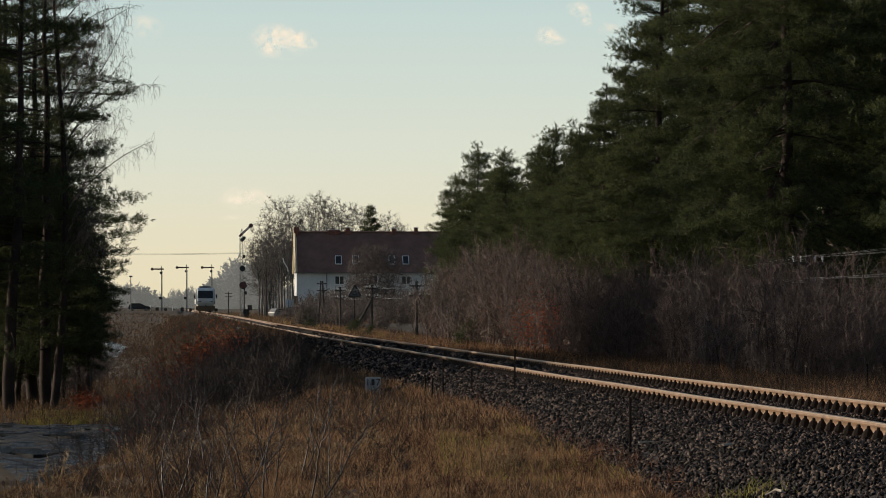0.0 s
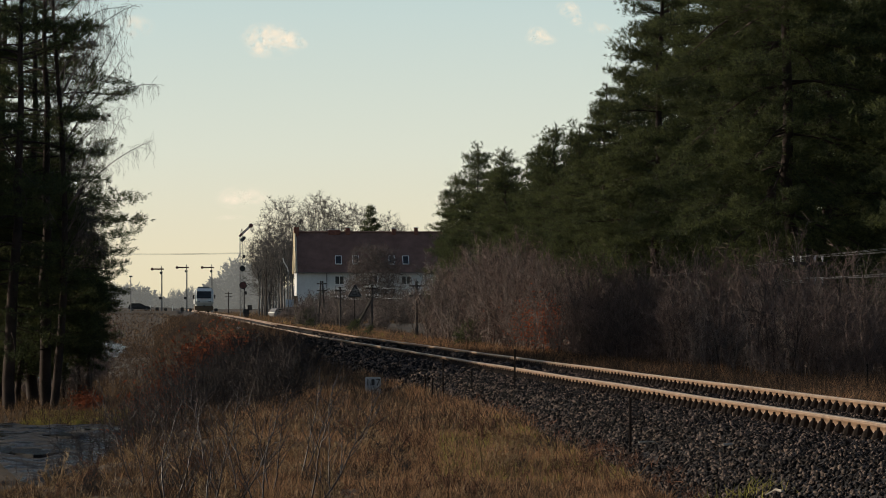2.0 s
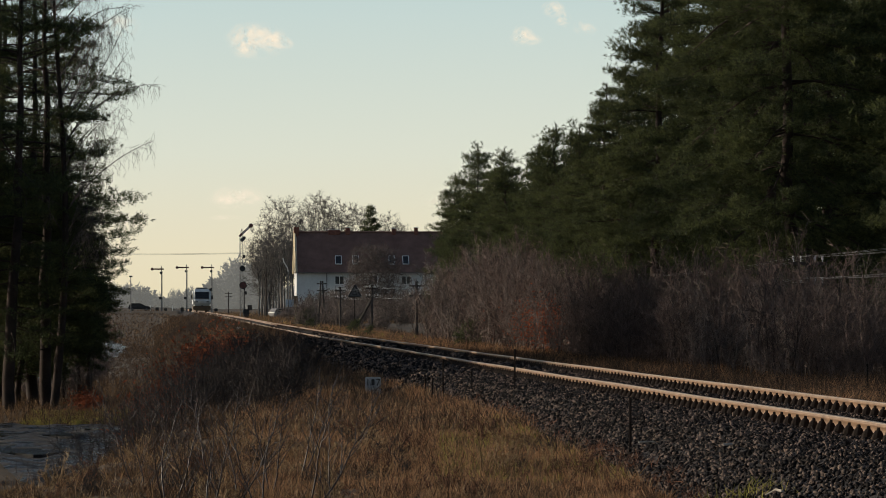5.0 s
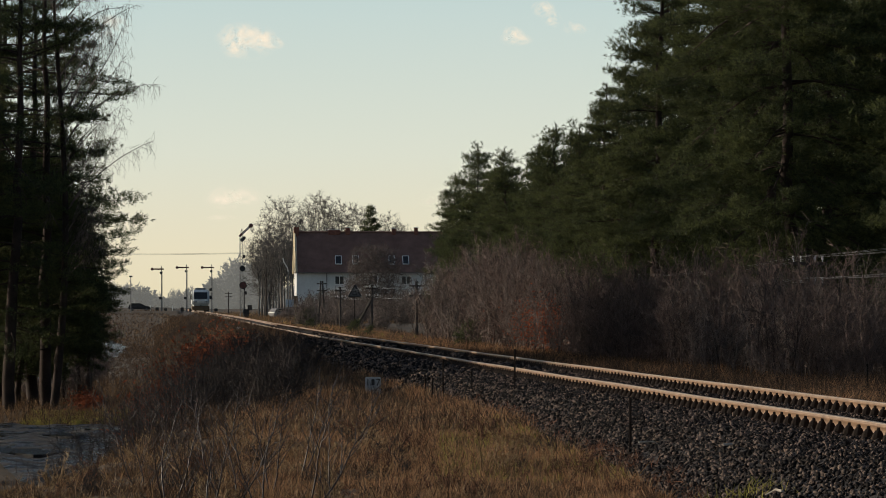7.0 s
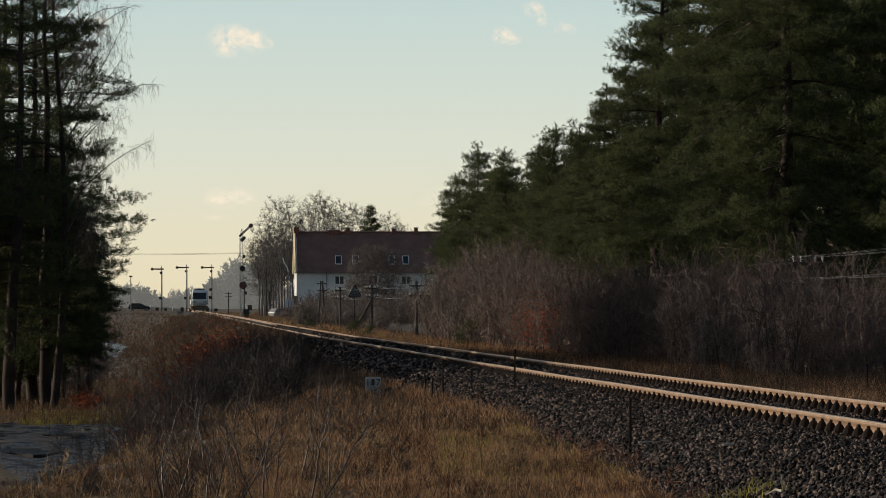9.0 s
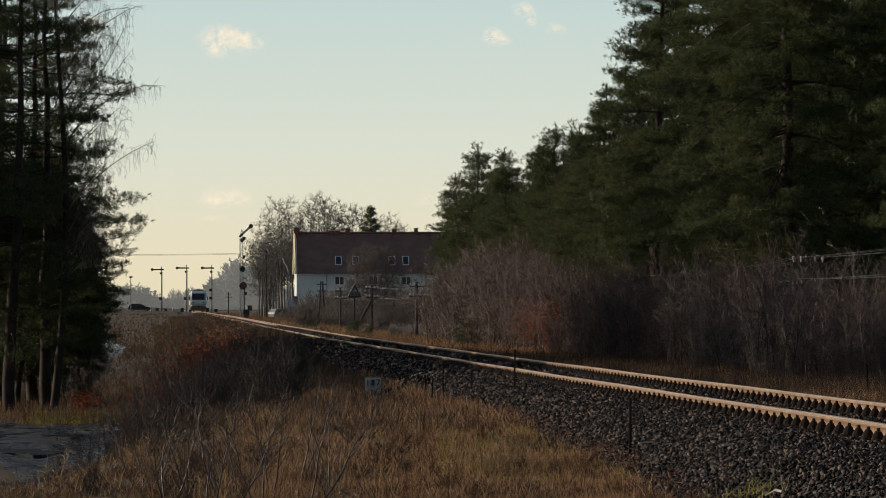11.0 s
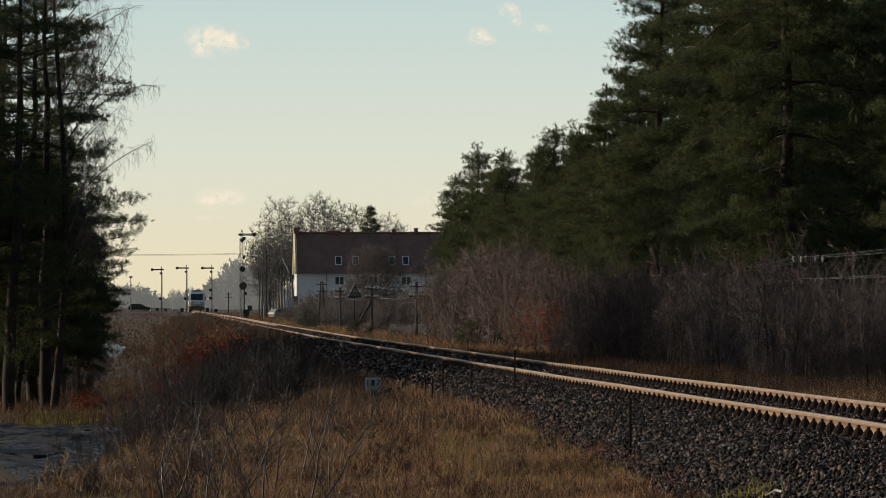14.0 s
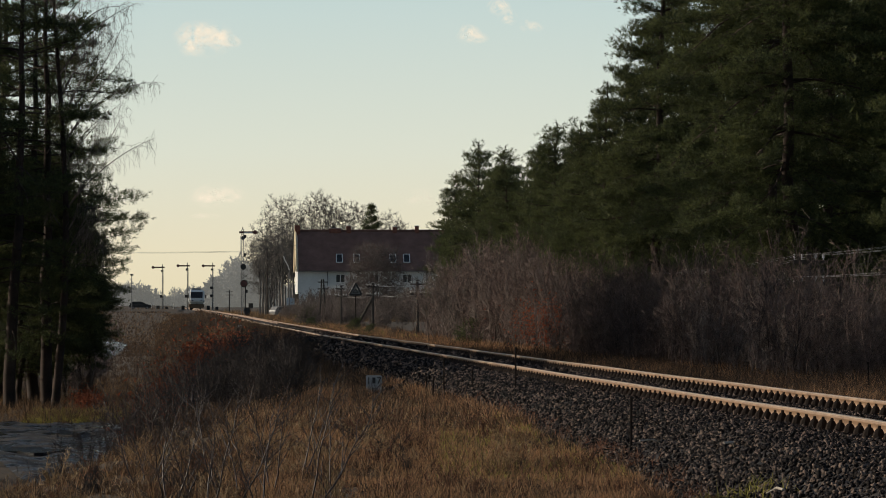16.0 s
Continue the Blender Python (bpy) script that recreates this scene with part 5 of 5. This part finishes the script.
def far_trees():
    rng = random.Random(12)
    big = [crown_mesh(18, 3.7, .30, 80, GREYTWIG, 1000, 4, .012), crown_mesh(18, 3.0, .42, 81, GREYTWIG, 800, 4, .012), crown_mesh(16, 4.2, .15, 82, GREYTWIG, 1100, 4, .012)]
    for k, (px, y, m, q) in enumerate(((497, 760, 0, 1.08), (468, 745, 2, .93), (515, 790, 1, .98), (556, 790, 1, 1.16), (572, 800, 1, 1.12), (604, 790, 1, 1.08), (628, 800, 1, 1.05), (688, 800, 1, .98), (712, 805, 1, .88), (735, 810, 1, .78), (480, 700, 2, .72))):
        bare("bare_tree", big[m], (px - 281) / F * y, y, rng.uniform(0, 360), q, "tall leafless deciduous tree behind the house", "tree", "bare trees round the station")
    pm = scots_meshes(18, .40, 2.6, 95, .75, 5, .45, 5, .0, .5, 1.6)
    pine(pm, (655 - 281) / F * 780, 780, 0, 1.0, "dark conifer behind the house", "far conifers")
    # avenue of trunks beside the station road
    av = crown_mesh(12, 2.2, .55, 99, GREYTWIG, 160, 4, .012, 1.3, 1.0, .003)
    for k in range(14):
        px, y = 458 + 5.0 * k, 640 + 16 * (k % 7)
        bare("bare_tree", av, (px - 281) / F * y, y, rng.uniform(0, 360), rng.uniform(.85, 1.1), "straight bare roadside tree", "tree", "avenue at the station")
    # brush before the house
    brush = [brush_mesh(4.2, 26, 105 + k, TWIG, .012, .45, 6, .03) for k in range(3)]
    for k in range(16):
        y, px = rng.uniform(405, 450), rng.uniform(535, 720)
        bare("bare_shrub", brush[k % 3], (px - 281) / F * y, y, rng.uniform(0, 360), rng.uniform(.4, .62), "leafless grey-brown shrub before the house", "shrub", "brush before the house")
    for k in range(84):
        y = rng.uniform(470, 625)
        px = rng.uniform(532, 800)
        bare("bare_shrub", brush[k % 3], (px - 281) / F * y, y, rng.uniform(0, 360), rng.uniform(.6, 1.05) * (y / 600), "leafless grey-brown shrub before the house", "shrub", "brush before the house")
    for k, px in enumerate((508, 516, 524, 532, 540, 500)):
        bare("bare_shrub", brush[k % 3], (px - 281) / F * (596 + 4 * k), 596 + 4 * k, 60 * k, .42, "leafless grey-brown shrub before the house", "shrub", "brush before the house")
    bare("bare_tree", crown_mesh(9.0, 3.3, .04, 111, TWIG, 2000, 4, .010, 1.3, .5), (661 - 281) / F * 540, 540, 0, 1.0, "bushy leafless tree before the house", "tree", "bare trees round the station")


def skyline():
    """The wooded rise beyond the station: one far backdrop whose glow stands in for haze."""
    m = material("haze_glow_wood", (.10, .11, .11), (.20, .20, .19), .02, 1.0)
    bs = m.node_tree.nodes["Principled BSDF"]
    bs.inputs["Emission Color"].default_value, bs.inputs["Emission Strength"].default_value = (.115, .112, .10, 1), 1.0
    rng = random.Random(14)
    shapes = [crown_mesh(7.5, 2.4, .08, 120 + k, m, 160, 3, .05)[1] for k in range(3)]
    for k in range(3):
        c = np.random.default_rng(k).normal(size=(240, 3)).clip(-1.9, 1.9) * np.array([1.7, .8, 1.1]) + np.array([0, 0, 2.6])
        shapes.append(needle_mesh("tree", c, unit_rows(np.random.default_rng(k), 240), .8, 4, np.random.default_rng(k), m, .8))
    vs, fs, n = [], [], 0
    for k in range(190):
        y, px = rng.uniform(1500, 2100), rng.uniform(120, 540) if k < 140 else rng.uniform(390, 452)
        me = shapes[k % 6]
        v = np.empty(len(me.vertices) * 3, dtype=np.float32)
        me.vertices.foreach_get("co", v)
        f = np.empty(len(me.polygons) * 3, dtype=np.int32)
        me.polygons.foreach_get("vertices", f)
        s = rng.uniform(.55, 1.05) * (2.3 if 392 < px < 460 else 1.6 if px > 378 else 1.35 if 335 < px < 362 or px < 262 else 1.0)
        x = (px - 281) / F * y
        vs.append(v.reshape(-1, 3) * np.array([s * rng.choice((-1, 1)), s, s]) + np.array([x, y, float(on_ground(x, y)) - .3]))
        fs.append(f.reshape(-1, 3) + n)
        n += len(me.vertices)
    for me in shapes:
        bpy.data.meshes.remove(me) if me.users == 0 else None
    tagged(new("backdrop", mesh_of("backdrop", np.concatenate(vs), np.concatenate(fs), m)), "grey wooded skyline beyond the station, haze painted as glow", "skyline", kind="structure")


# ---- clouds ----
def vapour():
    m = bpy.data.materials.new("cloud_vapour_glow")
    m.use_nodes = True
    t = m.node_tree
    t.nodes.remove(t.nodes["Principled BSDF"])
    body, tr, mix = t.nodes.new("ShaderNodeEmission"), t.nodes.new("ShaderNodeBsdfTransparent"), t.nodes.new("ShaderNodeMixShader")
    # cream emission stands in for sunlight scattered through the cloud
    body.inputs[0].default_value, body.inputs[1].default_value = (.97, .84, .66, 1), 1.0
    at, co, nz, mul = t.nodes.new("ShaderNodeAttribute"), t.nodes.new("ShaderNodeTexCoord"), t.nodes.new("ShaderNodeTexNoise"), t.nodes.new("ShaderNodeMath")
    at.attribute_name = "thinness"
    nz.inputs["Scale"].default_value, nz.inputs["Detail"].default_value = .15, 10
    t.links.new(co.outputs["Object"], nz.inputs["Vector"])
    rg = t.nodes.new("ShaderNodeMapRange")
    rg.inputs["From Min"].default_value, rg.inputs["From Max"].default_value = .38, .66
    t.links.new(nz.outputs[0], rg.inputs[0])
    mul.operation = "MULTIPLY"
    t.links.new(at.outputs["Fac"], mul.inputs[0])
    t.links.new(rg.outputs[0], mul.inputs[1])
    t.links.new(mul.outputs[0], mix.inputs[0])
    t.links.new(tr.outputs[0], mix.inputs[1])
    t.links.new(body.outputs[0], mix.inputs[2])
    t.links.new(mix.outputs[0], t.nodes["Material Output"].inputs[0])
    return m


def cloud(px, py, puffs, mat, far=3000.0):
    """A small cloud of overlapping veils; each veil thins out towards its rim."""
    k = far / F
    t = thing("cloud", "small thin cream-white cloud drifting in a pale sky", "cloud", group="drifting clouds")
    for cx, cz, rx, rz, den in puffs:
        verts, faces, dens = [], [], []
        rings, seg = 7, 20
        depth = random.uniform(-30, 30)
        for r in range(rings + 1):
            for s in range(seg):
                u, q = r / rings, 2 * math.pi * s / seg
                verts.append(((cx + rx * u * math.cos(q)) * k, depth + 10 * u * u + 3 * math.sin(3 * q) * u, (cz + rz * u * math.sin(q)) * k))
                dens.append(min(1, den * 1.9) * (1 - u * u) ** 1.5)
        for r in range(rings):
            for s in range(seg):
                faces.append((r * seg + s, r * seg + (s + 1) % seg, (r + 1) * seg + (s + 1) % seg, (r + 1) * seg + s))
        me = mesh_of("puff", verts, faces, mat)
        me.attributes.new("thinness", "FLOAT", "POINT").data.foreach_set("value", dens)
        part("puff", me, mat, t).visible_shadow = False
    return t, ((px - 281) * k, far, 1.05 + (540 - py) * k)


def clouds():
    mat = vapour()
    return [
        (*cloud(500, 70, [(-15, 12, 48, 26, .8), (20, 0, 40, 22, .7), (-25, -14, 26, 28, .6), (45, -2, 24, 14, .4), (0, 0, 60, 36, .3)], mat), 8.65),
        (*cloud(968, 64, [(0, 0, 26, 20, .5), (10, -8, 26, 12, .4), (-6, 10, 10, 14, .3)], mat), 8.75),
        (*cloud(1030, 22, [(-8, 6, 24, 16, .55), (12, -8, 20, 18, .4)], mat), 8.9),
        (*cloud(1078, 52, [(0, 0, 24, 12, .35), (-10, 6, 12, 10, .2)], mat), 8.8),
        (*cloud(437, 350, [(-18, 0, 34, 20, .55), (18, 2, 34, 15, .5), (0, 0, 60, 26, .2)], mat), 3.4),
        (*cloud(415, 384, [(0, 0, 36, 6, .3)], mat), 3.4),
        (*cloud(255, 45, [(0, 0, 40, 24, .3)], mat), 8.6),
        (*cloud(800, 352, [(0, 0, 40, 20, .22)], mat), 3.4),
    ]


the_house = house()
the_train = railcar()
the_signal, the_arm, pivot = home_signal()
exit_signal(.5, 906, 8.3, False)
exit_signal(5.2, 906, 8.6, False)
exit_signal(9.95, 906, 8.6, True)
car(-3.65, 908, float(on_ground(-3.65, 908)), -90, BLACK, "dark parked hatchback car at the level crossing")
street_lamp(-5.1, 880, 6.4, "slim grey street lamp at the crossing")
car(16.6, 634, float(on_ground(16.6, 634)) - .05, -60, GREYPAINT, "grey parked car behind the verge")
station_bits()
telegraph()
cables()
warning_sign()
stakes()
sticks()
line_stone()
meadows()
plants()
far_trees()
skyline()
sky_clouds = clouds()


def motions():
    walk(the_train, [(s, pose(TC - .3, 705 + 11.6 * s, -.05)) for s in range(0, 17, 2)])
    arm_turn = [(0, 43), (6, 43), (12.3, 43), (12.6, 37), (12.8, 31), (13.0, 20), (13.2, 7), (13.4, 0), (16, 0)]
    walk(the_arm, [(s, pose(0, -.2, pivot, 0, -a, 0)) for s, a in arm_turn])
    # the trees by the lane stir in a light wind
    for k, ob in enumerate(SWAY):
        m = ob.matrix_basis.copy()
        flat = Matrix.LocRotScale(m.translation, m.to_quaternion(), None)
        if k < 5 or ob.name.startswith("birch"):
            big = 2.0 if ob.name.startswith("birch") else 1.0
            gust = lambda s: big * (.06 * math.sin(1.7 * s + k) + .05 * math.sin(.83 * s + 2.1 * k) - .16 * math.exp(-((s - 4) / .6) ** 2))
            walk(ob, [(s / 2, flat @ pose(0, 0, 0, .5 * gust(s / 2 + 1), gust(s / 2), 0)) for s in range(33)])
    for ob, (x, y, z), speed in sky_clouds:
        walk(ob, [(s, pose(x - speed * s * y / F, y, z)) for s in (0, 8, 16)])


motions()
